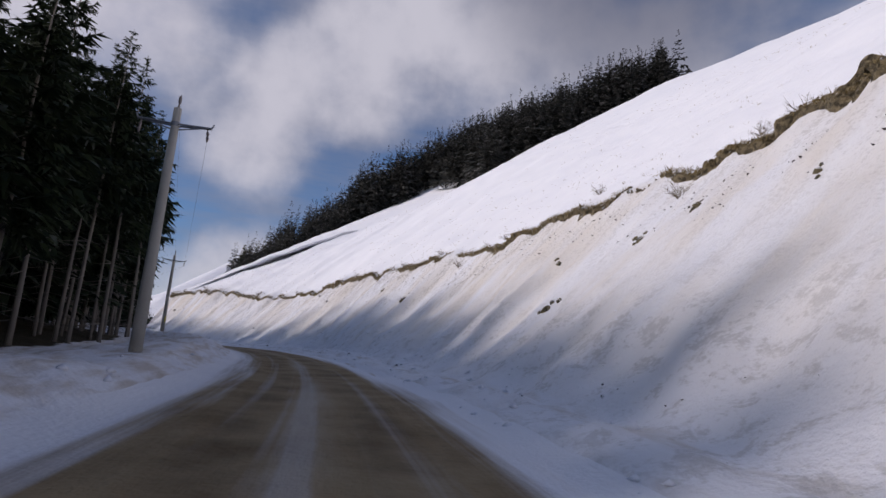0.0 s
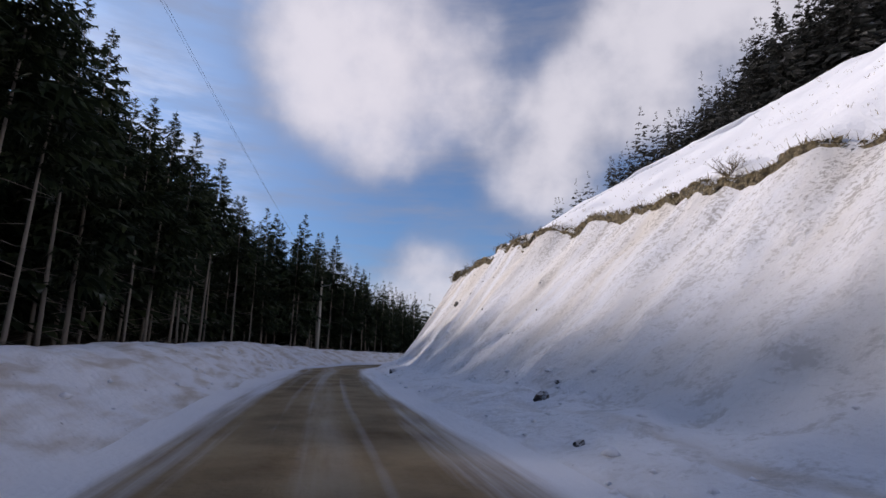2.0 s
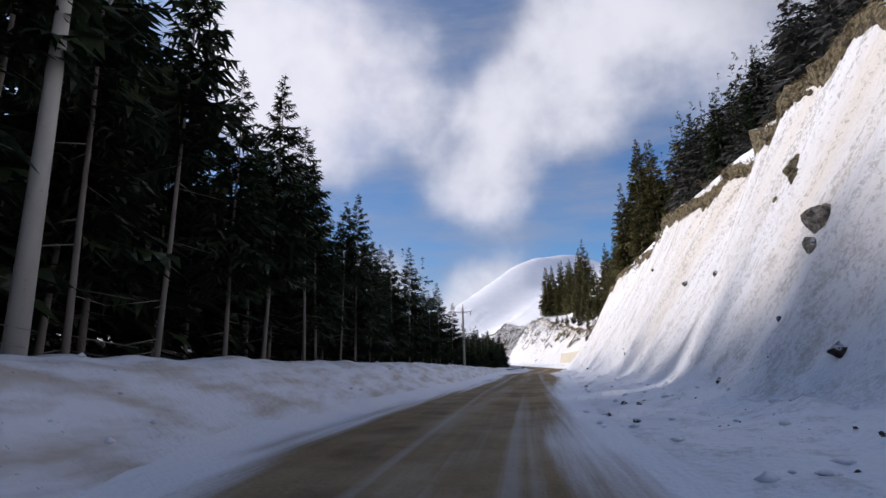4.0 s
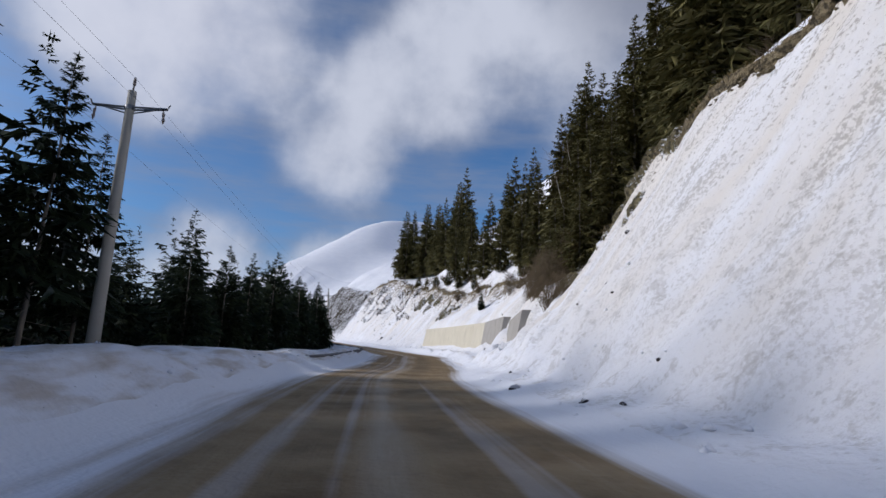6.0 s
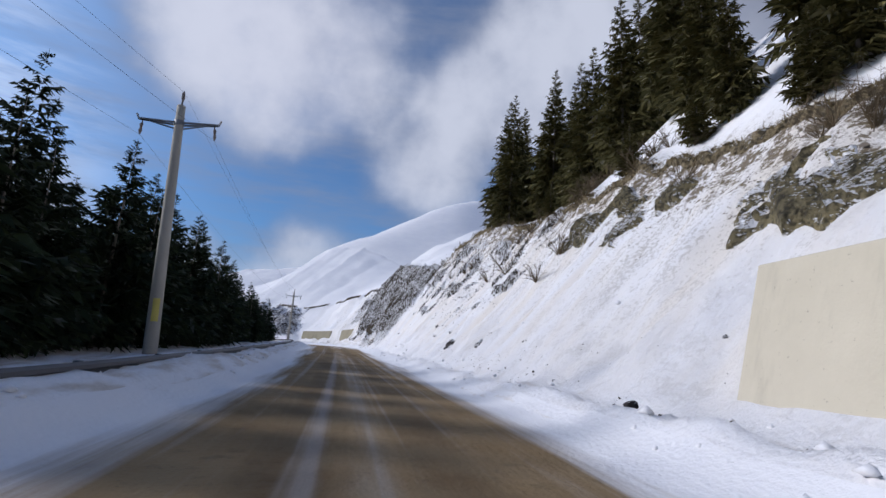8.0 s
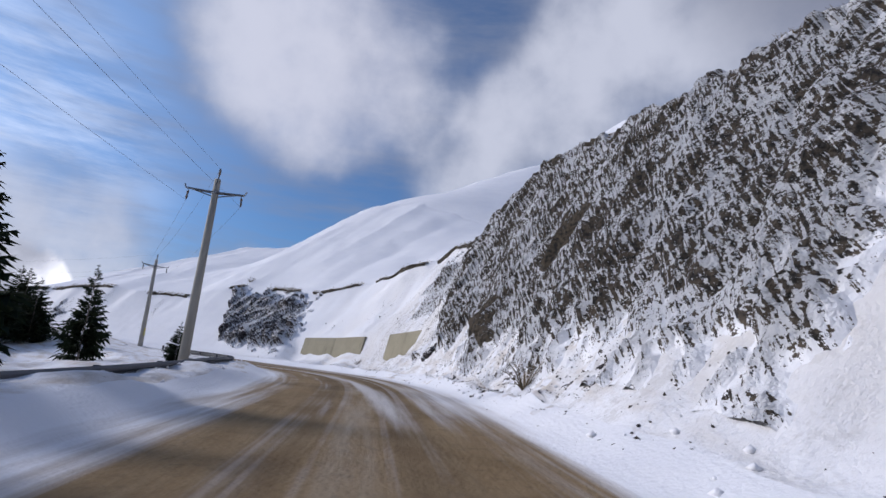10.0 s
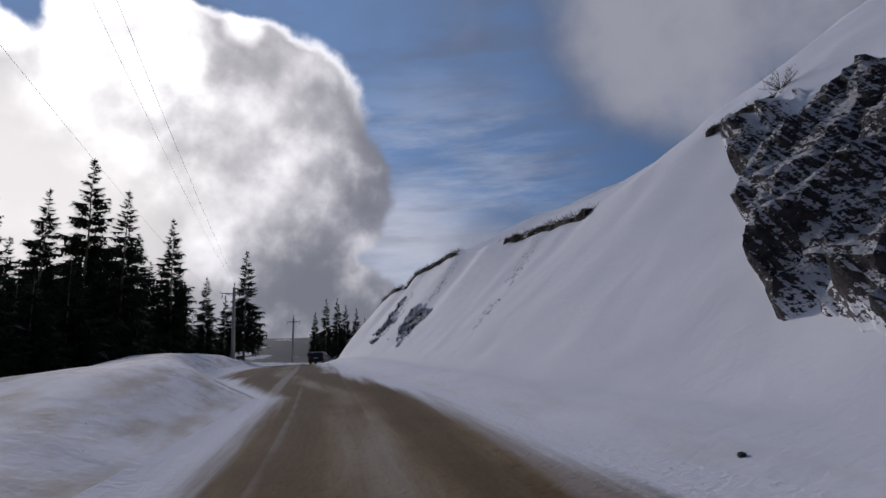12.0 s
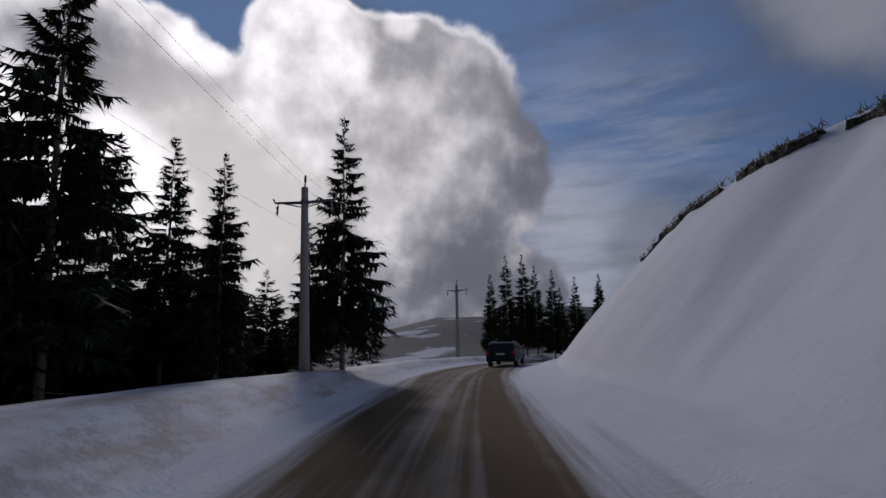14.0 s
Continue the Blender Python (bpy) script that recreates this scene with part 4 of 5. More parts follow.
outcrop(284, 316.2, 4.9, 13.6, 0.75, ROCK, 51, label="tall brown cliff speckled with snow above the verge", rag=0.3, foot=0.95, shelf=(308.5, 8.1), drift=([284, 290, 298, 304, 307, 309, 316], [6.6, 6.6, 6.3, 6.2, 6.0, 9.0, 12.0]))
outcrop(301.2, 305.6, 6.0, 7.9, 0.85, ROCK_BARE, 55, label="dark bare hollow of brown rock in the cliff", rag=0.3)
outcrop(295.8, 301.2, 7.0, 9.8, 0.9, ROCK_BARE, 57, label="dark bare hollow of brown rock in the cliff", rag=0.45)
outcrop(325.6, 342.2, 5.3, 12.7, 0.95, ROCK_DARK, 61, label="dark rock outcrop with snow in its cracks", rag=0.3, ends=(0.7, 1.05, 0.7), foot=1.2)
outcrop(233.5, 246, 9.0, 11.6, 0.32, ROCK_OLIVE, 71, label="olive-brown rock face under the spruces", rag=0.5, broken=1.5)
outcrop(225.2, 232.2, 8.7, 11.0, 0.34, ROCK_OLIVE, 73, label="olive-brown rock face under the spruces", rag=0.5, broken=1.5)
outcrop(246, 284, 8.0, 14.2, 0.25, ROCK, 75, label="broken rock band streaked with snow", rag=0.8, broken=1.0)
outcrop(178, 188, 8.4, 11.6, 0.42, ROCK_OLIVE, 87, label="ochre earth and rock under the edge of the cut", rag=0.6, broken=1.3)
outcrop(186, 200, 7.8, 11.8, 0.25, ROCK_OLIVE, 85, label="crumbling earth and rock high on the cut", rag=0.7, broken=1.0)


def scree(places, label, seed):
    """Broken rock lying thick in places; each place: s, u, radii along and up the cut, lean, count, largest size."""
    r = random.Random(seed)
    pieces = []
    for s0, u0, rs, ru, lean, count, size in places:
        for _ in range(count):
            a, d = r.random() * 6.28, r.random() ** 0.7
            du = ru * d * math.sin(a)
            s, u = s0 + rs * d * math.cos(a) + lean * du, u0 + du
            if float(fbm(np.array(s / 1.1), np.array(u / 1.1), seed, 3)) < -0.12:
                continue
            f = size * (0.25 + 0.75 * r.random() ** 3)
            c = at(s, u, 0.12 * f)
            x = Vector((r.uniform(-1, 1), r.uniform(-1, 1), r.uniform(-0.6, 0.6))).normalized()
            y = x.cross(Vector((r.uniform(-0.4, 0.4), r.uniform(-0.4, 0.4), 1))).normalized()
            z = x.cross(y)
            v = [c + x * (f * p * r.uniform(0.6, 1.4)) + y * (0.6 * f * q * r.uniform(0.6, 1.4)) + z * (0.45 * f * w * r.uniform(0.5, 1.3)) for p, q, w in ((1, 0, 0), (0, 1, 0), (-1, 0, 0), (0, -1, 0), (0.2, 0.1, 1), (0, 0, -1))]
            pieces.append((v, [(0, 1, 4), (1, 2, 4), (2, 3, 4), (3, 0, 4), (1, 0, 5), (2, 1, 5), (3, 2, 5), (0, 3, 5)]))
    tagged(new("scree", mesh_data("scree", *merge(pieces), CHIP)), label, "stones", kind="stuff")


outcrop(354.3, 358.5, 3.3, 5.7, 0.36, ROCK_DARK, 91, 0.1, "dark broken rock showing through the snowy bank", 0.55)
outcrop(360.4, 365.2, 2.8, 5.9, 0.26, ROCK_DARK, 97, 0.1, "dark broken rock showing through the snowy bank", 0.75, broken=1.3)
scree([(356.8, 4.6, 2.4, 1.1, 0.5, 700, 0.07), (362.6, 4.4, 1.7, 1.5, 0.6, 600, 0.07), (348.6, 7.2, 0.6, 2.2, 0.75, 420, 0.055), (357.8, 6.5, 0.5, 1.1, 0.4, 240, 0.05)], "dark broken rock on the snowy bank", 1)
scree([(313, 10.6, 2.2, 2.4, 0.7, 800, 0.08), (317.5, 9.6, 2.6, 2.0, 0.6, 400, 0.07), (320.5, 8.0, 1.0, 1.2, 0.3, 120, 0.14), (309.5, 8.6, 2.4, 3.2, 0.4, 900, 0.08)], "grey scree below the cliff's edge", 2)
scree([(298, 8.6, 9.5, 3.6, 0.0, 2000, 0.12)], "broken rock lying on the cliff", 3)
scree([(193, 9.6, 6, 1.8, 0, 400, 0.1), (221, 10.6, 12, 1.6, 0, 800, 0.11), (265, 11.2, 18, 2.6, 0, 2000, 0.13), (256, 8.2, 9, 1.4, 0, 400, 0.08), (104, 8.8, 14, 1.4, 0, 160, 0.09), (45, 10.6, 16, 1.4, 0, 260, 0.1), (28, 11.2, 12, 1.2, 0, 420, 0.09), (12, 10.6, 5, 1.2, 0.4, 220, 0.08)], "broken rock and earth in the snow of the cut", 4)


scree([(298, 6.3, 13, 2.2, 0, 4200, 0.07), (311, 8.0, 4, 3.0, 0.5, 1400, 0.06), (298, 4.6, 14, 1.5, 0, 700, 0.075), (312, 5.0, 8, 1.3, 0, 320, 0.06), (285, 4.8, 9, 1.4, 0, 260, 0.06), (238, 5.4, 14, 1.2, 0, 260, 0.06), (216, 4.3, 10, 0.8, 0, 120, 0.05), (118, 4.2, 14, 1.2, 0, 220, 0.05), (30, 4.8, 30, 1.6, 0, 420, 0.045)], "dark crumbs of earth in the ploughed snow", 5)


def boulders(s, u, size, count, mat, label, seed):
    """Rocks stuck in the cut close together, each a thing of its own."""
    r = random.Random(seed)
    for k in range(count):
        bm = bmesh.new()
        f = size * (1 if k == 0 else r.uniform(0.3, 0.7))
        bmesh.ops.create_icosphere(bm, subdivisions=3, radius=f)
        o = Vector((seed * 1.7 + k * 5.3, 0, 0))
        c = at(s + (0 if k == 0 else r.uniform(-1.6, 1.6) * size), u + (0 if k == 0 else r.uniform(-1.3, 1.3) * size), -0.5 * f)
        cuts = [Vector((r.uniform(-1, 1), r.uniform(-1, 1), r.uniform(-0.8, 1))).normalized() for _ in range(9)]
        for v in bm.verts:
            d = v.co.normalized()
            q = v.co * (1.05 + 0.45 * noise.noise(d * 1.4 + o) + 0.22 * abs(noise.noise(d * 4.5 + o)))
            for n in cuts:
                over = q.dot(n) - 0.72 * f
                q = q - n * (max(over, 0) * 0.85)
            v.co = c + Vector((q.x, q.y, q.z))
        tagged(new("boulder", from_bm("boulder", bm, mat)), label, "rock", "boulders in the cut")


boulders(98, 8.0, 0.25, 1, ROCK_GREY, "pale tan boulder stuck in the snowy cut", 1)
boulders(8.8, 10.0, 0.12, 3, ROCK_OLIVE, "small brown rock standing out of the snow", 2)
boulders(44.5, 10.2, 0.2, 5, ROCK_OLIVE, "small brown rock standing out of the snow", 3)
boulders(123.9, 7.0, 0.4, 2, ROCK_GREY, "grey rock stuck in the snowy cut", 4)
boulders(126.4, 7.9, 0.34, 3, ROCK_OLIVE, "olive rock stuck in the snowy cut", 5)
boulders(248.7, 6.0, 0.3, 4, ROCK_DARK, "dark boulder at the foot of the cut", 6)
boulders(243.3, 6.1, 0.35, 4, ROCK_DARK, "dark boulder at the foot of the cut", 7)
boulders(306.8, 5.5, 0.5, 4, ROCK_DARK, "dark snow-topped boulder at the cliff's foot", 8)
boulders(296.3, 4.4, 0.18, 4, ROCK_DARK, "dark boulder lying in the verge snow", 9)
boulders(331.6, -4.4, 0.16, 4, ROCK_DARK, "dark stone beside the pole's foot", 16)
boulders(330.6, -3.3, 0.12, 4, ROCK_DARK, "dark stone beside the pole's foot", 17)
boulders(15.1, 10.2, 0.22, 7, ROCK_OLIVE, "small brown rock standing out of the snow", 10)
boulders(19.4, 9.5, 0.17, 5, ROCK_OLIVE, "small brown rock standing out of the snow", 14)
boulders(12.9, 10.5, 0.17, 4, ROCK_OLIVE, "small brown rock standing out of the snow", 15)
boulders(16.6, 7.5, 0.24, 4, ROCK_OLIVE, "small brown rock standing out of the snow", 11)
boulders(38.5, 9.1, 0.3, 6, ROCK_OLIVE, "small brown rock standing out of the snow", 12)


def stones():
    r = random.Random(21)
    shapes = [lump(0.1, k, ROCK_DARK, "stone") for k in range(4)]
    for k in range(150):
        s = r.uniform(0, 335)
        u = along(STRIP, s, 2) + 1.1 + 5.5 * r.random() ** 1.4
        if k % 3 == 0:
            u = r.uniform(6, float(along(CREST, s, 1)))
        ob = new("stone", shapes[k % 4])
        f = r.uniform(0.4, 1.2) * (0.55 if k % 3 == 0 else 1) if k % 11 else r.uniform(1.2, 2.0)
        ob.matrix_world = Matrix.Translation(at(s, float(u), 0.0)) @ Euler((r.random(), r.random(), r.random() * 6)).to_matrix().to_4x4() @ Matrix.Scale(f, 4)
        tagged(ob, "dark loose stone lying in the snow", "stone", "stones fallen from the cut")


stones()


def clods():
    """Lumps of ploughed snow by the roadside."""
    r = random.Random(22)
    pieces = []
    for k in range(900):
        s = r.uniform(-5, 330)
        edge = float(along(STRIP, s, 2))
        u = edge + 1.0 + 4.0 * r.random() ** 1.5
        if r.random() < 0.3:
            u = float(along(STRIP, s, 1)) - 1.2 - 2.5 * r.random()
        c, f = at(s, u, 0.01), r.uniform(0.03, 0.12) * (1.2 if 195 < s < 240 else 1)
        v = [c + Vector((f * r.uniform(0.6, 1.4) * x, f * r.uniform(0.6, 1.4) * y, f * r.uniform(0.5, 1.0) * z)) for x, y, z in ((1, 0, 0), (0, 1, 0), (-1, 0, 0), (0, -1, 0), (0, 0, 1), (0, 0, -0.6))]
        pieces.append((v, [(0, 1, 4), (1, 2, 4), (2, 3, 4), (3, 0, 4), (1, 0, 5), (2, 1, 5), (3, 2, 5), (0, 3, 5)]))
    me = mesh_data("snow_clods", *merge(pieces), SNOW_PLAIN, True)
    tagged(new("snow_clods", me), "lumps of ploughed snow along the verges", "snow", kind="stuff")


def tufts():
    """Dry stalks poking out of the meadow's snow."""
    r = random.Random(23)
    verts, faces = [], []
    for k in range(4200):
        s = r.uniform(-5, 125) if k % 4 else r.uniform(125, 300)
        u = float(along(CREST, s, 1)) + 0.8 + 38 * r.random() ** 1.8
        if float(vnoise(np.array(s / 5), np.array(u / 5), 29)) < -0.1:
            continue
        c = at(s, u)
        for _ in range(4):
            tip = Vector((r.uniform(-0.1, 0.1), r.uniform(-0.1, 0.1), r.uniform(0.05, 0.16)))
            w = Vector((r.uniform(-1, 1), r.uniform(-1, 1), 0)).normalized() * 0.012
            o = c + Vector((r.uniform(-0.1, 0.1), r.uniform(-0.1, 0.1), -0.02))
            n = len(verts)
            verts += [o - w, o + w, o + tip]
            faces.append((n, n + 1, n + 2))
    tagged(new("dry_stalks", mesh_data("dry_stalks", verts, faces, STRAW)), "dry stalks poking out of the snow", "grass", kind="stuff")


tufts()


def make_snow():
    m = Nodes("clod_snow", 0.8)
    m.put(m.shader.inputs["Specular IOR Level"], 0.12)
    m.colour(snow_colour(m))
    m.bump(m.noise(9, 5), 0.5, 0.04)
    return m.material


SNOW_PLAIN = make_snow()
clods()


# ---- retaining walls ----
def wall_panel(s0, s1, u_foot, h0a, h0b, h1a, h1b, mat, parent, back=0.55, lean=0.5):
    """One cast panel between two joints; a and b: its heights at both ends."""
    bm = bmesh.new()
    corners = []
    for s, lo, hi in ((s0 + 0.004, h0a, h1a), (s1 - 0.004, h0b, h1b)):
        corners += [level(s, u_foot, lo), level(s, u_foot + lean, hi), level(s, u_foot + lean + back, hi), level(s, u_foot + lean + back, lo)]
    vs = [bm.verts.new(c) for c in corners]
    for f in ((0, 1, 5, 4), (1, 2, 6, 5), (2, 3, 7, 6), (3, 0, 4, 7), (0, 3, 2, 1), (4, 5, 6, 7)):
        bm.faces.new([vs[i] for i in f])
    bmesh.ops.recalc_face_normals(bm, faces=bm.faces)
    bmesh.ops.bevel(bm, geom=bm.edges[:], offset=0.02, segments=1, affect="EDGES")
    return part("panel", from_bm("panel", bm, mat), parent)


def retaining_wall(label, joints, mats, u_foot):
    w = thing("retaining_wall", label, "wall")
    for (a, loa, hia), (b, lob, hib), mat in zip(joints, joints[1:], mats):
        wall_panel(a, b, u_foot, loa, lob, hia, hib, mat, w)
    return w


retaining_wall("long concrete retaining wall, grey and tan panels, in the snow", [(197.7, 0.2, 3.35), (202, 0.3, 3.3), (206.3, 0.4, 3.25), (211.6, 0.5, 3.3), (217, 0.6, 3.2), (222.3, 0.7, 3.05), (227.6, 0.7, 2.9)],
               [WALL_GREY, WALL_GREY, WALL_TAN, WALL_TAN, WALL_TAN, WALL_TAN], 5.8)
retaining_wall("short grey concrete retaining wall deep in the snow", [(191.4, 0.8, 3.45), (195.4, 0.7, 3.0)], [WALL_GREY], 5.8)
retaining_wall("short stained concrete retaining wall below the cliff", [(311.2, 0.6, 3.25), (315, 0.8, 2.95)], [WALL_OLIVE], 6.9)
retaining_wall("low stained concrete retaining wall in two panels", [(317.7, 0.5, 2.75), (321, 0.5, 2.55), (324.6, 0.5, 2.4)], [WALL_OLIVE, WALL_OLIVE], 6.8)


# ---- guard rail ----
RAIL = np.array([(186, -4.4), (230, -4.1), (270, -4.6), (290, -5.1), (300, -5.7), (306, -5.1), (314, -4.0), (320, -3.4), (326, -3.0), (329.4, -2.4), (331, -1.6)])


def guard_rail():
    g = thing("guard_rail", "grey steel guard rail half buried in ploughed snow", "guard rail")
    profile = [(-0.155, 0.0), (-0.11, 0.07), (-0.05, 0.07), (0.0, 0.0), (0.05, 0.07), (0.11, 0.07), (0.155, 0.0)]
    bounds = list(np.arange(186, 330, 4.0)) + [331.0]
    for a, b in zip(bounds, bounds[1:]):
        verts, faces = [], []
        steps = np.linspace(a - 0.02, b + 0.02, 6)
        for k, s in enumerate(steps):
            u = float(np.interp(s, RAIL[:, 0], RAIL[:, 1]))
            for side in (0, 0.012):
                for dz, du in profile:
                    verts.append(level(s, u + du - side, 0.44 + dz))
            if k:
                o, p = (k - 1) * 14, k * 14
                for j in range(6):
                    faces += [(o + j, p + j, p + j + 1, o + j + 1), (o + 7 + j, o + 8 + j, p + 8 + j, p + 7 + j)]
                faces += [(o, o + 7, p + 7, p), (o + 6, p + 6, p + 13, o + 13)]
        part("rail_beam", mesh_data("rail_beam", verts, faces, RAIL_STEEL), g)
    for s in bounds:
        u = float(np.interp(s, RAIL[:, 0], RAIL[:, 1]))
        base = level(s, u - 0.12, -0.3)
        bm = bevelled((0.1, 0.14, 0.9), 0.012)
        part("post", from_bm("post", bm, RAIL_STEEL, Matrix.Translation(base) @ Matrix.Rotation(heading(s), 4, "Z")), g)


guard_rail()


# ---- utility poles and wires ----
POLES = [(-8.5, 15.6, 7.4), (-26.0, 51.8, 8.1), (-65.8, 97.8, 8.5), (-82.3, 153.5, 7.6), (-96.8, 208.4, 6.8), (-129.9, 262.0, 7.4), (-152.6, 277.5, 7.7), (-198.1, 278.7, 8.1), (-228.2, 285.5, 7.7)]


def utility_pole(x, y, top, near, seed):
    s, u = where(x, y)
    base = at(s, u, -0.4)
    p = thing("utility_pole", "tall round concrete utility pole with a steel cross-arm" if not near else "concrete utility pole with cross-arm and a yellow mark", "utility pole", "poles along the road", base)
    H = top - base.z - 0.45
    r = random.Random(seed)
    p.rotation_euler = (radians(r.uniform(-1, 1)), radians(r.uniform(-1, 1) - {4: 2.0, 6: 1.5}.get(seed, 0)), heading(s))
    part("shaft", mesh_data("shaft", *tube([(0, 0, 0), (0, 0, H * 0.5), (0, 0, H - 0.02), (0, 0, H)], [0.185, 0.15, 0.115, 0.1], 16), CONCRETE, True), p)
    arm = H - 0.55
    for side in (-1, 1):
        for y in (-1, 1):
            part("cross_arm_bar", mesh_data("cross_arm_bar", *tube([(0.1 * side, 0.1 * y, arm), (1.05 * side, 0.03 * y, arm + 0.05)], 0.03, 6), STEEL), p, "galvanised steel bar")
        part("brace", mesh_data("brace", *tube([(0.08 * side, 0, arm - 0.16), (0.8 * side, 0, arm + 0.02)], 0.022, 6), STEEL), p, "galvanised steel brace")
        part("end_pin", mesh_data("end_pin", *tube([(1.05 * side, 0, arm + 0.04), (1.12 * side, 0, arm + 0.2)], 0.028, 6), STEEL), p)
    part("clamp", mesh_data("clamp", *tube([(0, 0, arm - 0.06), (0, 0, arm + 0.08)], 0.14, 14), STEEL), p)
    for side in (-1, 1):
        rings = [(0.95 * side, 0, arm + 0.02), (0.95 * side, 0, arm - 0.06), (0.97 * side, 0, arm - 0.12), (0.97 * side, 0, arm - 0.22), (0.98 * side, 0, arm - 0.3), (0.98 * side, 0, arm - 0.42)]
        part("insulator", mesh_data("insulator", *tube(rings, [0.012, 0.02, 0.05, 0.03, 0.05, 0.015], 8), GLASS_WHITE), p, "dark hanging insulator")
    part("top_pin", mesh_data("top_pin", *tube([(0, 0, H - 0.02), (0.02, 0, H + 0.16), (0.02, 0, H + 0.22), (0.02, 0, H + 0.38), (0.03, 0, H + 0.45)], [0.03, 0.025, 0.05, 0.045, 0.012], 8), GLASS_WHITE), p)
    if near:
        verts, faces = [], []
        for k, z in enumerate((1.25, 1.85)):
            for j in range(7):
                a = -math.pi / 2 + 0.35 + (j - 3) * 0.16
                verts.append((0.183 * math.cos(a), 0.183 * math.sin(a), z))
        faces = [(j, j + 1, j + 8, j + 7) for j in range(6)]
        part("yellow_mark", mesh_data("yellow_mark", verts, faces, YELLOW), p, "yellow painted mark")
    m = Matrix.Translation(base) @ p.rotation_euler.to_matrix().to_4x4()
    return [m @ Vector(q) for q in ((-0.98, 0, arm - 0.42), (0.98, 0, arm - 0.42), (0.03, 0, H + 0.42))]


ends = [utility_pole(x, y, z, k in (1, 4, 6), k) for k, (x, y, z) in enumerate(POLES)]
for a, b in zip(ends, ends[1:]):
    for p, q in zip(a, b):
        sag = 0.012 * (q - p).length
        pts = [p.lerp(q, k / 16) - Vector((0, 0, 4 * sag * (k / 16) * (1 - k / 16))) for k in range(17)]
        tagged(new("power_line", mesh_data("power_line", *tube(pts, 0.0035, 4), WIRE)), "thin dark power line hung between utility poles", "wire", "power lines")


# ---- trees ----
def crown_data(name, H, R, zb, levels, per, r, mat, ragged=0.3, droop=0.35, twigs=6, hanging=3):
    """Drooping boughs, each a fringe of narrow needle sprays, dense towards the top."""
    verts, faces = [], []

    def spray(p, q, tip):
        n = len(verts)
        verts.extend((p, q, tip))
        faces.append((n, n + 1, n + 2))

    for i in range(levels):
        n = max(3, round(per * (0.45 + 0.55 * (1 - i / levels))))
        turn = r.random() * 6.28
        for j in range(n):
            if r.random() < 0.1 * ragged / 0.3:
                continue
            a = turn + 6.283 * (j + r.uniform(-0.35, 0.35)) / n
            f = min((i + r.random() * 3.0) / levels, 0.985)
            z = zb + (H - zb) * f
            taper = min(1.0, (1 - f) ** 0.9 * (0.6 + 2.2 * min(f, 0.18)) / 0.84)
            length = (R * taper + 0.09) * r.uniform(1 - ragged, 1 + 0.4 * ragged)
            out, side = Vector((math.cos(a), math.sin(a), 0)), Vector((-math.sin(a), math.cos(a), 0))
            d = droop * r.uniform(0.5, 1.5) * (1 - 0.9 * f)

            def axis(t):
                return Vector((0, 0, z)) + out * (length * t) + Vector((0, 0, length * (0.2 * t - d * t * t * 1.4 + 0.15 * t**4)))

            step = 1.0 / twigs
            for k in range(twigs):
                t = 0.12 + 0.88 * k * step
                p, q = axis(t), axis(min(t + 0.95 * step, 1.0))
                for hand in (-1, 1):
                    reach = length * (0.16 + 0.36 * (1 - t)) * r.uniform(0.6, 1.35) + 0.03
                    spray(p, q, q + side * (hand * reach * 0.8) + out * (reach * r.uniform(0.3, 0.75)) + Vector((0, 0, -reach * r.uniform(0.1, 1.0))))
            tip = axis(1.0)
            spray(axis(0.86) + side * (0.05 * length), axis(0.86) - side * (0.05 * length), tip + out * (0.12 * length) + Vector((0, 0, 0.04 * length)))
            for k in range(hanging):
                t = r.uniform(0.1, 0.75)
                p, q = axis(t), axis(t + 0.16)
                spray(p, q, p.lerp(q, 0.5) + side * (length * r.uniform(-0.12, 0.12)) - Vector((0, 0, length * r.uniform(0.14, 0.36) + 0.05)))
    for k in range(9):
        z = H - 0.75 + 0.08 * k
        a = r.random() * 6.28
        w = Vector((0.0, 0.0, 0.07))
        spray(Vector((0, 0, z)), Vector((0, 0, z)) + w, Vector((0.2 * (1 - k / 12) * math.cos(a), 0.2 * (1 - k / 12) * math.sin(a), z + 0.06)))
    spray(Vector((-0.03, 0, H - 0.3)), Vector((0.03, 0, H - 0.3)), Vector((0, 0, H + 0.1)))
    return mesh_data(name, verts, faces, mat)


def trunk_data(H, r0, r, stubs=0, zb=0.0, wobble=0.05):
    pts = [(wobble * r.uniform(-1, 1) * k / 6, wobble * r.uniform(-1, 1) * k / 6, -0.6 + (H + 0.5) * k / 6) for k in range(7)]
    pieces = [tube(pts, [r0 * (1 - 0.93 * k / 6) for k in range(7)], 8)]
    for _ in range(stubs):
        z = r.uniform(0.15, 1.0) * zb
        a, l = r.random() * 6.28, r.uniform(0.4, 1.1)
        pieces.append(tube([(0, 0, z), (l * math.cos(a), l * math.sin(a), z - 0.2 * l)], [0.014, 0.005], 3))
    return mesh_data("trunk", *merge(pieces), BARK, True)


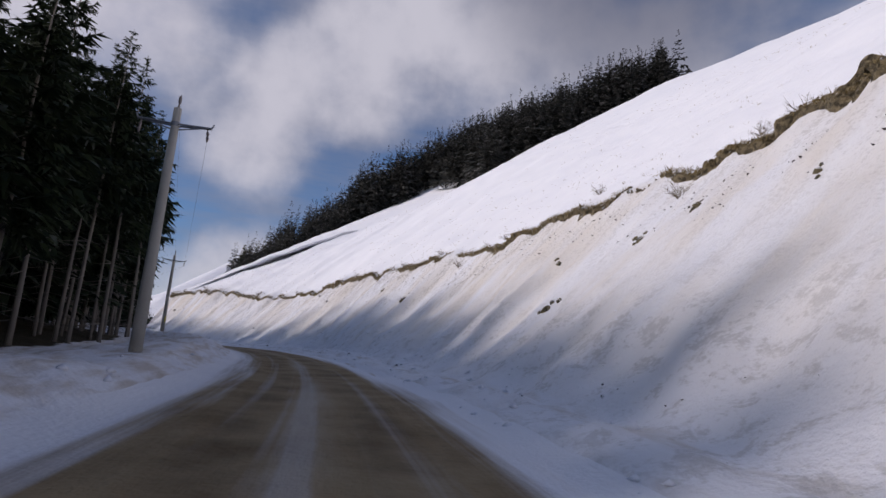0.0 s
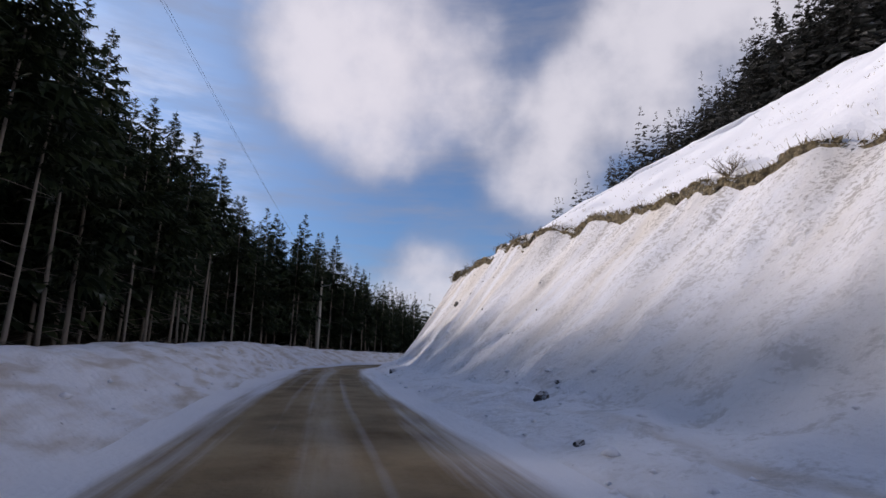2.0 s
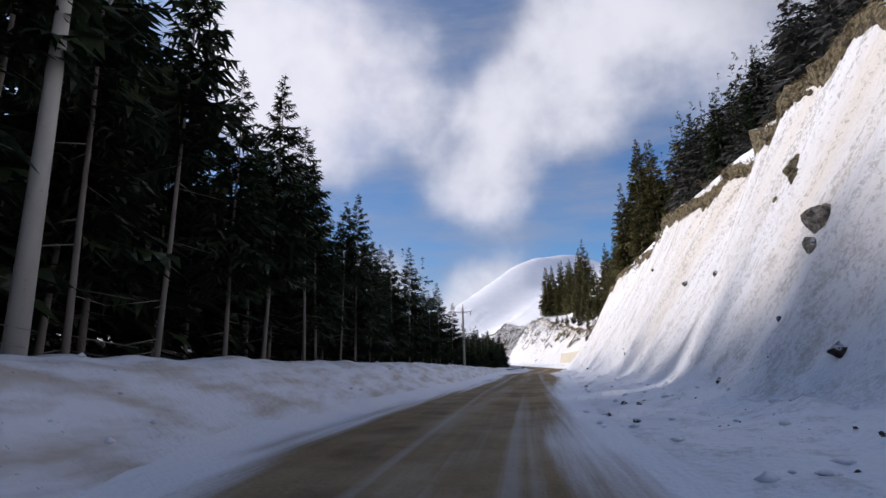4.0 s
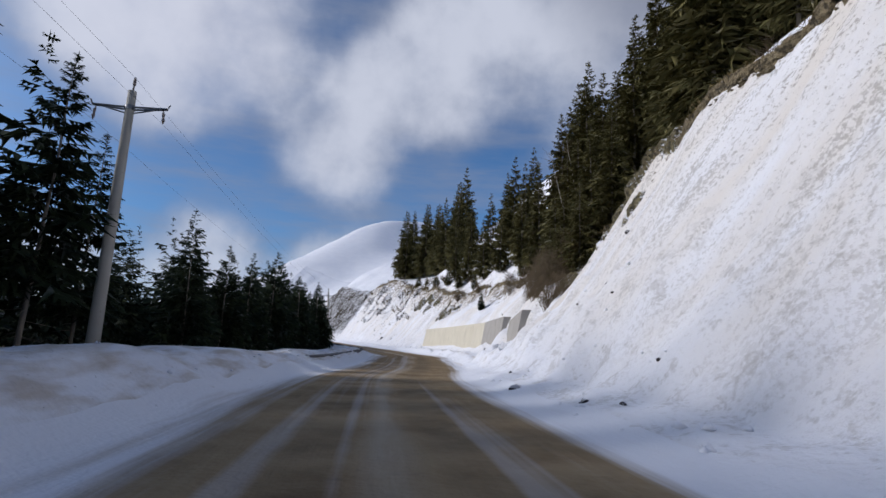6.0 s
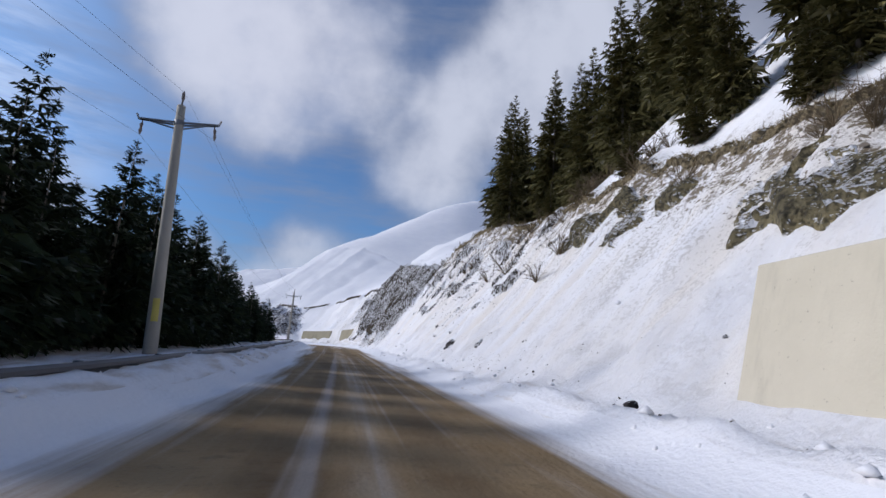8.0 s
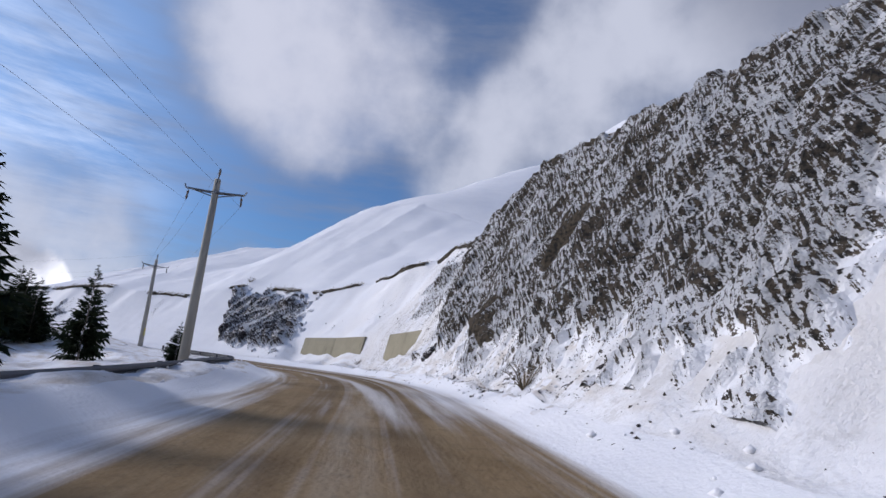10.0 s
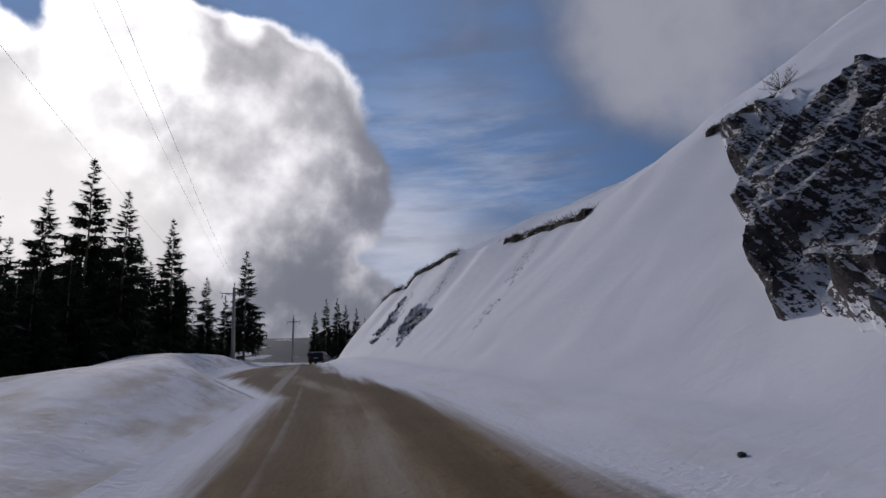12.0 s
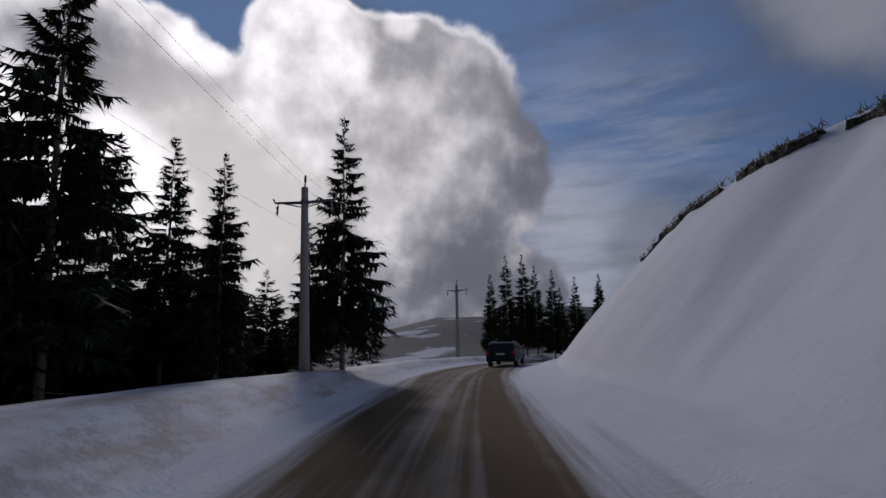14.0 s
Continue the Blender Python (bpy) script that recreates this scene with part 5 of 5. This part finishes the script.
rng = random.Random(4)
KINDS = {}
for n in range(4):
    KINDS.setdefault("tall", []).append((crown_data("crown", 10, 1.15, 3.9 + 0.5 * n, 30, 8, rng, SPRUCE, 0.42, 0.35, 5), trunk_data(10, 0.07, rng, 14, 4.5)))
for n in range(3):
    KINDS.setdefault("narrow", []).append((crown_data("crown", 10, 1.4, 1.6 + 0.5 * n, 36, 9, rng, SPRUCE, 0.35, 0.4, 5), trunk_data(10, 0.08, rng, 8, 2.2)))
for n in range(4):
    KINDS.setdefault("young", []).append((crown_data("crown", 10, 2.3, 0.3, 34, 11, rng, SPRUCE, 0.4, 0.2, 5, 4), trunk_data(10, 0.11, rng)))
for n in range(4):
    KINDS.setdefault("sunny", []).append((crown_data("crown", 10, 1.6, 0.5, 38, 10, rng, SPRUCE_SUNNY, 0.35, 0.35, 5), trunk_data(10, 0.09, rng)))
for n in range(4):
    KINDS.setdefault("open", []).append((crown_data("crown", 10, 1.4, 1.0, 40, 12, rng, SPRUCE, 0.55, 0.42, 10, 10), trunk_data(10, 0.1, rng, 6, 1.6)))
LABELS = {"tall": "tall dark spruce with a bare trunk below its crown", "narrow": "slim dark spruce at the edge of the wood", "young": "young dark spruce with boughs down to the snow",
          "sunny": "sunlit olive-green spruce on the snowy slope", "open": "tall ragged spruce against the bright sky"}


def tree(kind, p, h, wide=1.0):
    crown, trunk = rng.choice(KINDS[kind])
    e = thing("spruce", LABELS[kind], "tree", "roadside spruces" if kind in ("tall", "narrow", "young") else "spruces", p)
    e.scale = (h / 10 * wide, h / 10 * wide, h / 10)
    e.rotation_euler = (radians(rng.uniform(-1.5, 1.5)), radians(rng.uniform(-1.5, 1.5)), rng.random() * 6.28)
    part("crown", crown, e)
    part("trunk", trunk, e, "pale grey trunk")
    return e


def wood(name, label, places, mat, levels=14, per=6, twigs=3, zb=0.9, wide=2.0):
    """Trees of the depth of a wood in one mesh."""
    verts, faces, bark_v, bark_f = [], [], [], []
    shapes = []
    r = random.Random(77)
    for k in range(4):
        me = crown_data("shape", 10, wide, zb, levels, per, r, mat, 0.4, 0.35, twigs, 1)
        v = np.empty(len(me.vertices) * 3)
        me.vertices.foreach_get("co", v)
        shapes.append((v.reshape(-1, 3), np.array([list(f.vertices) for f in me.polygons])))
        bpy.data.meshes.remove(me)
    n = 0
    for p, h in places:
        v, f = r.choice(shapes)
        a = r.random() * 6.28
        c, s_ = math.cos(a), math.sin(a)
        turned = np.stack([v[:, 0] * c - v[:, 1] * s_, v[:, 0] * s_ + v[:, 1] * c, v[:, 2]], -1) * (h / 10) + np.array(p)
        verts.append(turned)
        faces.append(f + n)
        n += len(v)
    me = bpy.data.meshes.new(name)
    me.from_pydata(np.vstack(verts).tolist(), [], np.vstack(faces).tolist())
    me.materials.append(mat)
    tagged(new(name, me), label, "wood", kind="stuff")


# the wood beside the first bends
for s in np.arange(-8, 142, 2.6):
    for u, kind in ((-9.4, "tall"), (-11.4, "tall")):
        h = rng.uniform(12.2, 15.2) if s > 20 else rng.uniform(11.5, 13.5) if s > 6 else rng.uniform(9.5, 11)
        if 36 < s < 62:
            h = rng.uniform(14.5, 17)
        if s > 126:
            h = rng.uniform(9.5, 12.5)
        tree(kind if rng.random() < 0.8 else "narrow", at(s + rng.uniform(-0.9, 0.9), u + rng.uniform(-0.8, 0.5), -0.2), h)
depth = []
depth += [(at(s, u, -0.3), rng.uniform(8, 10)) for s in np.arange(-30, -9, 2.2) for u in (-9.6, -11.5)]
for s in np.arange(-30, 182, 2.1):
    for u in (-13.2, -15.2, -17.4, -19.8, -22.5, -25.5, -29):
        depth.append((at(s + rng.uniform(-1, 1), u + rng.uniform(-1.2, 1.2), -0.3), rng.uniform(10.5, 14) if s > 6 else rng.uniform(9, 11)))
for s in np.arange(-30, 182, 1.9):
    for u in (-16.5, -21, -24.5, -28, -32, -34):
        depth.append((at(s + rng.uniform(-1, 1), u + rng.uniform(-1.2, 1.2), -0.3), rng.uniform(3, 6.5)))
# extra trees added only to keep sun off the lower cut opposite
for s in [*np.arange(-6, 9, 1.1), *np.arange(98, 111, 1.1)]:
    depth.append((at(s, -13 + rng.uniform(-0.6, 0.6), -0.3), rng.uniform(10, 11.5)))
r5 = random.Random(15)
depth += [(at(s, u + r5.uniform(-1, 1), -0.3), r5.uniform(11.5, 14.5)) for s in np.arange(84, 124, 2.0) for u in (-14.2, -18.6)]
wood("spruce_wood", "depth of a dark spruce wood behind the roadside trees", depth, SPRUCE)
for s, u, h in ((143, -9.5, 8.5), (147, -10.5, 9.6), (152, -10.5, 10.2), (157, -10.3, 11.6), (159, -13.7, 12.2), (163, -9.5, 8.2), (166, -11, 9.0), (169.5, -9.8, 10.2), (173, -11, 9.6), (176, -9.6, 8.8), (180, -10.8, 8.2)):
    tree("narrow", at(s, u, -0.2), h, 1.2)
# young spruces behind the guard rail
rear = []
for s in np.arange(184, 291, 2.3):
    for u in (-8.9, -11.2):
        big = float(np.interp(s, [184, 195, 212, 226, 238, 246, 256, 270, 284, 292], [6.2, 6.0, 6.2, 7.2, 8.6, 9.0, 7.6, 6.6, 6.0, 5.0]))
        p, h = at(s + rng.uniform(-0.8, 0.8), u + rng.uniform(-0.6, 0.6), -0.2), (big + (1.0 if u < -10 else 0)) * rng.uniform(0.66, 1.06)
        if u > -10:
            tree("young", p, h, 1.05)
        else:
            rear.append((p, h))
wood("spruce_thicket", "dense row of dark young spruces behind the rail", rear, SPRUCE, 26, 10, 4, 0.4, 2.3)
depth = []
for s in np.arange(180, 290, 2.2):
    for u in (-13.5, -15.5, -18, -21):
        depth.append((at(s + rng.uniform(-1, 1), u + rng.uniform(-1, 1), -0.3), rng.uniform(5.5, 8.5)))
wood("young_spruce_wood", "depth of a stand of young dark spruces", depth, SPRUCE)
tree("young", at(309.5, -7.3, -0.1), 2.1, 1.2)
tree("young", at(299.5, -9.6, -0.2), 3.6, 0.9)
# spruces over the cut
for s, u, h in ((270.5, 16.0, 16), (274.5, 17.0, 17), (277, 19.5, 17.5), (280, 20.5, 17), (271, 21, 17.5), (266.5, 19, 17), (263, 20, 16), (258.5, 19, 15.5), (255.5, 21.5, 18), (251, 17.5, 14.5), (247.5, 19.5, 17), (243.5, 16.5, 15), (258, 25, 17), (266, 25.5, 18), (274, 25, 18), (281.5, 24, 17)):
    tree("sunny", at(s, u, -0.2), h * 0.95)
for s in np.arange(178, 214, 2.6):
    for u in (13.4, 16.2):
        tree("sunny", at(s + rng.uniform(-1, 1), u + rng.uniform(-0.9, 0.9), -0.3), rng.uniform(9, 14.5) if u < 15 else rng.uniform(12, 17))
for s, u, h in ((215.5, 13.2, 9), (218, 15, 12), (220.5, 13, 8), (223, 16, 13.5), (226, 13.4, 8.5), (228.5, 15.5, 11), (231.5, 13.4, 7.5), (234, 15, 10), (236.5, 13.6, 7), (239.5, 14.6, 9.5), (221, 18, 12), (230, 19, 11)):
    tree("sunny", at(s, u, -0.3), h)
for s, u in ((199, 12.3), (203, 11.9), (207.5, 12.4), (211, 12.2), (214, 12.5), (227, 12.6), (232, 12.4), (237.5, 12.8), (242, 12.6), (249, 13.4), (254, 13.6)):
    tree("sunny", at(s, u, -0.2), rng.uniform(1.8, 3.4), 1.5)
depth = []
for s in np.arange(172, 216, 2.4):
    for u in (19, 22, 25.5, 29.5, 34):
        depth.append((at(s + rng.uniform(-1, 1), u + rng.uniform(-1.3, 1.3), -0.3), rng.uniform(10, 14)))
wood("slope_wood", "steep spruce wood above the cut", depth, SPRUCE_SUNNY)
for s, h in ((144, 7), (150, 9), (156, 10), (161, 9), (167, 11), (173, 10)):
    tree("narrow", at(s, float(along(CREST, s, 1)) + rng.uniform(6, 10), -0.3), h * 0.9, 1.1)
depth = []
r2 = random.Random(9)
for k in range(2100):
    s, u = (r2.uniform(136, 213), 16 + 104 * r2.random() ** 1.2) if k % 3 else (r2.uniform(88, 160), r2.uniform(70, 130))
    if (k % 3 and s < 136 + 0.2 * (u - 13)) or (s > 170 and u < 36):
        continue
    depth.append((at(s, u, -0.4), r2.uniform(7, 10) if u < 24 else r2.uniform(8.5, 14) + (6 if u > 45 else 0)))
wood("hill_wood", "frosted spruce wood on the hill, paled by haze", depth, SPRUCE_FAR, 20, 5, 2, 0.4, 1.5)
# tall spruces at the last bend
for x, y, h in ((-180.4, 272.1, 12.3), (-180.9, 273.7, 10.7), (-179.0, 270.6, 10.0), (-197.7, 274.2, 9.5), (-198.7, 271.9, 10.0), (-203.5, 273.5, 8.6), (-200.8, 279.5, 11.6), (-191.8, 274.7, 12.0), (-196.1, 276.6, 8.3), (-192.1, 272.5, 10.9), (-186.9, 272.6, 9.7), (-203.2, 277.8, 7.6), (-188.6, 270.4, 10.4), (-183.0, 269.0, 9.6), (-180.2, 268.0, 10.5), (-177.5, 266.0, 9.8), (-195.0, 270.5, 8.5), (-183.8, 263.0, 11), (-190.0, 265.0, 10), (-174.0, 262.5, 9)):
    s, u = where(x, y)
    g = at(s, u, -0.2)
    tree("open", g, h - g.z, 1.15)
for x, y, h in ((-221 - 10, 290.6, 10.3), (-223.3 - 9, 292.6, 10.6), (-226 - 9, 294.2, 9.8), (-217 - 10, 288.6, 8.0), (-244.7, 301.4, 9.6), (-244.0, 303.9, 9.8), (-246.3, 304.6, 9.0), (-243.0, 299.0, 8.2), (-229, 302.5, 7.2), (-225.5, 304, 7.6), (-222.5, 304.5, 6.6), (-233, 295.5, 9)):
    s, u = where(x, y)
    g = at(s, u, -0.3)
    tree("open", g, max(h - g.z, 4), 1.0)
for s in np.arange(333, 386, 1.9):
    tree("young", at(s + rng.uniform(-0.8, 0.8), -10.4 - 0.05 * (s - 333) + rng.uniform(-0.6, 0.6), -0.2), rng.uniform(3.8, 5.8), 1.3)
depth = [(at(s + rng.uniform(-0.8, 0.8), -13 - 0.05 * (s - 333), -0.2), rng.uniform(4.2, 6.4)) for s in np.arange(333, 386, 1.4)]
for s in np.arange(330, 400, 1.9):
    for u in (-15.5, -18, -21, -24.5):
        depth.append((at(s + rng.uniform(-1, 1), u + rng.uniform(-1, 1), -0.3), rng.uniform(3, 5.5)))
wood("low_spruce_wood", "dark thicket of low spruces beyond the bank", depth, SPRUCE, wide=2.4)


# ---- shrubs ----
def shrub_data(seed, size=0.5):
    r = random.Random(seed)
    pieces = []
    for _ in range(26):
        a, lift = r.random() * 6.28, r.uniform(0.15, 1.0)
        tip = Vector((math.cos(a) * r.uniform(0.3, 1.0), math.sin(a) * r.uniform(0.3, 1.0), lift)) * size
        mid = tip * 0.5 + Vector((r.uniform(-0.1, 0.1), r.uniform(-0.1, 0.1), 0.08)) * size
        pieces.append(tube([(0, 0, -0.05), mid, tip], [0.016, 0.011, 0.004], 3))
        for _ in range(3):
            q = mid.lerp(tip, r.random()) + Vector((r.uniform(-0.3, 0.3), r.uniform(-0.3, 0.3), r.uniform(0, 0.3))) * size
            pieces.append(tube([mid.lerp(tip, 0.4), q], [0.008, 0.003], 3))
    return mesh_data("shrub", *merge(pieces), TWIG)


def bare_birch(s, u, h, lean, seed):
    """A leafless pale trunk with a few thin limbs."""
    r = random.Random(seed)
    t = thing("bare_birch", "leafless pale birch leaning out over the cut", "tree", "", at(s, u, -0.2))
    t.rotation_euler = (0, 0, heading(s))
    line_up = [Vector((lean[0] * k / 8 * h + r.uniform(-0.06, 0.06), lean[1] * k / 8 * h, h * k / 8)) for k in range(9)]
    part("trunk", mesh_data("trunk", *tube(line_up, [0.06 * (1 - 0.8 * k / 8) for k in range(9)], 8), BIRCH, True), t)
    for k in range(26):
        q = line_up[3].lerp(line_up[8], r.random())
        a, l = r.random() * 6.28, r.uniform(0.5, 1.5)
        tip = q + Vector((l * math.cos(a), l * math.sin(a), r.uniform(0.2, 0.9)))
        part("limb", mesh_data("limb", *tube([q, q.lerp(tip, 0.5) + Vector((0, 0, 0.08)), tip], [0.016, 0.01, 0.004], 4), TWIG), t)


def brushwood_data(seed, h=2.2):
    """Many thin upright stems from one stool, forking into fine twigs."""
    r = random.Random(seed)
    stems, twigs = [], []
    for _ in range(15):
        a, lean = r.random() * 6.28, r.uniform(0.05, 0.42)
        top = h * r.uniform(0.55, 1.05)
        way = Vector((math.cos(a) * lean, math.sin(a) * lean, 1))
        foot = Vector((r.uniform(-0.2, 0.2), r.uniform(-0.2, 0.2), -0.25))
        pts = [foot + way * (top * k / 4) + Vector((r.uniform(-0.05, 0.05), r.uniform(-0.05, 0.05), 0)) for k in range(5)]
        stems.append(tube(pts, [0.022, 0.018, 0.014, 0.009, 0.004], 4))
        for _ in range(16):
            k = r.uniform(0.8, 3.9)
            q = pts[int(k)].lerp(pts[int(k) + 1], k % 1)
            b, l = r.random() * 6.28, r.uniform(0.2, 0.6)
            tip = q + Vector((l * math.cos(b), l * math.sin(b), l * r.uniform(0.1, 0.9)))
            twigs.append(tube([q, tip], [0.008, 0.003], 3))
            for _ in range(3):
                e = q.lerp(tip, r.uniform(0.3, 1))
                twigs.append(tube([e, e + Vector((r.uniform(-0.22, 0.22), r.uniform(-0.22, 0.22), r.uniform(-0.05, 0.22)))], [0.005, 0.002], 3))
    return mesh_data("brushwood", *merge(stems + twigs), TWIG)


BRUSH = [brushwood_data(k) for k in range(3)]
r4 = random.Random(57)
for s, u, f in ((189.2, 8.2, 0.8), (190.4, 7.5, 1.0), (191.2, 8.6, 1.1), (192.0, 7.4, 0.9), (192.6, 8.3, 1.2), (193.4, 7.5, 1.1), (194.2, 8.7, 1.2), (195.0, 7.7, 1.0), (195.8, 8.6, 1.2), (196.8, 8.0, 1.0), (191.8, 9.7, 1.2), (193.6, 10.0, 1.2),
                (197.6, 9.2, 1.1), (199.5, 9.6, 0.8), (203.0, 10.4, 0.8), (208.0, 10.6, 0.8), (213.5, 10.8, 0.9), (222.0, 11.0, 0.8), (229.5, 11.2, 0.8)):
    ob = new("brushwood", BRUSH[r4.randrange(3)])
    ob.matrix_world = Matrix.Translation(at(s, u, -0.1)) @ Matrix.Rotation(r4.random() * 6.28, 4, "Z") @ Matrix.Diagonal((f, f, f * r4.uniform(0.85, 1.15), 1))
    tagged(ob, "leafless brushwood of thin brown stems above the wall", "shrub", "brushwood on the cut")
for s, u, h in ((190.5, 9.4, 5.5), (192.8, 9.0, 4.2), (194.6, 9.6, 6.0), (196.6, 9.2, 4.6), (198.4, 10.2, 6.4), (193.6, 11.2, 8.0), (196.4, 11.4, 8.5), (200.6, 10.8, 5.2), (190.8, 11.4, 7.5), (201.6, 12.2, 8.2)):
    tree("sunny", at(s, u, -0.3), h, 1.25)
bare_birch(199.4, 11.9, 8.5, (-0.16, 0.2), 1)
bare_birch(198.0, 12.2, 9.0, (-0.1, 0.14), 2)
SHRUBS = [shrub_data(k, 0.9) for k in range(4)]
r3 = random.Random(31)
for k in range(110):
    s = r3.uniform(2, 300) if k % 2 else r3.uniform(190, 285)
    u = float(along(CREST, s, 1)) + r3.uniform(-1.2, 1.6)
    if k % 6 == 0:
        u -= r3.uniform(1, 4)
    if 196 < s < 234 or 310 < s < 326:
        u = max(u, float(along(CREST, s, 1)) - 0.6)
    ob = new("shrub", SHRUBS[k % 4])
    f = r3.uniform(0.5, 1.1) * (1.3 if 190 < s < 290 else 0.75)
    ob.matrix_world = Matrix.Translation(at(s, u, -0.05)) @ Matrix.Rotation(r3.random() * 6.28, 4, "Z") @ Matrix.Scale(f, 4)
    tagged(ob, "leafless brown shrub on the edge of the cut", "shrub", "shrubs on the cut")
for s, u, f in ((333.5, 12.4, 1.1), (336, 12.6, 0.9), (340.5, 13.4, 0.7), (294.5, 5.0, 1.1), (317, 6.3, 0.5)):
    ob = new("shrub", SHRUBS[int(s) % 4])
    ob.matrix_world = Matrix.Translation(at(s, u, -0.05)) @ Matrix.Scale(f, 4)
    tagged(ob, "dark twiggy shrub above the rock", "shrub", "shrubs on the cut")
tree("young", at(215.2, 8.3, -0.1), 2.0, 0.9)


# ---- the car on the road ahead ----
def estate_car(m):
    c = thing("car", "dark estate car driving away on the sanded road", "car")
    c.matrix_world = m
    outline = [(-2.1, 0.35), (-2.15, 0.6), (-2.1, 0.95), (-1.95, 1.38), (-1.7, 1.47), (0.1, 1.45), (0.75, 1.05), (1.85, 0.9), (2.1, 0.65), (2.1, 0.35)]
    bm = bmesh.new()
    rows = []
    for side in (-1, 1):
        rows.append([bm.verts.new((side * (0.87 if z < 1.0 else 0.87 - 0.32 * (z - 0.98)), y, z)) for y, z in outline])
    for k in range(len(outline) - 1):
        bm.faces.new((rows[0][k], rows[0][k + 1], rows[1][k + 1], rows[1][k]))
    bm.faces.new(rows[0][::-1])
    bm.faces.new(rows[1])
    bm.faces.new((rows[0][0], rows[1][0], rows[1][-1], rows[0][-1]))
    bmesh.ops.recalc_face_normals(bm, faces=bm.faces)
    bmesh.ops.bevel(bm, geom=bm.edges[:], offset=0.06, segments=2, affect="EDGES")
    body = part("body", from_bm("body", bm, PAINT), c)
    part("rear_window", from_bm("rear_window", bevelled((1.3, 0.03, 0.4), 0.01), WINDOW, Matrix.Translation((0, -2.045, 1.0)) @ Matrix.Rotation(radians(-20), 4, "X")), body)
    part("windscreen", from_bm("windscreen", bevelled((1.3, 0.03, 0.62), 0.01), WINDOW, Matrix.Translation((0, 0.76, 1.02)) @ Matrix.Rotation(radians(57), 4, "X")), body)
    for side in (-1, 1):
        part("side_window", from_bm("side_window", bevelled((0.03, 2.0, 0.34), 0.01), WINDOW, Matrix.Translation((side * 0.835, -0.75, 1.03)) @ Matrix.Rotation(radians(-17 * side), 4, "Y")), body)
        part("tail_light", from_bm("tail_light", bevelled((0.2, 0.05, 0.26), 0.015), RED, Matrix.Translation((side * 0.74, -2.13, 0.74))), body)
        part("mirror", from_bm("mirror", bevelled((0.2, 0.1, 0.14), 0.02), PAINT, Matrix.Translation((side * 0.98, 0.45, 1.0))), body)
        part("roof_rail", mesh_data("roof_rail", *tube([(side * 0.62, -1.6, 1.49), (side * 0.62, -0.2, 1.5)], 0.02, 6), STEEL), body)
    part("number_plate", from_bm("number_plate", bevelled((0.52, 0.02, 0.11), 0.004), PLATE, Matrix.Translation((0, -2.16, 0.72))), body)
    part("bumper", from_bm("bumper", bevelled((1.7, 0.16, 0.24), 0.05), RUBBER, Matrix.Translation((0, -2.13, 0.34))), body)
    for x in (-0.78, 0.78):
        for y in (-1.3, 1.3):
            wheel = part("wheel", mesh_data("wheel", *tube([(x - 0.1, y, 0.31), (x + 0.1, y, 0.31)], 0.31, 20), RUBBER, False), c)
            part("rim", mesh_data("rim", *tube([(x - 0.106, y, 0.31), (x + 0.106, y, 0.31)], 0.19, 14), STEEL), wheel)
    return c


spot = at(393, -1.5, 0.02)
estate_car(Matrix.Translation(spot) @ Matrix.Rotation(heading(393), 4, "Z"))
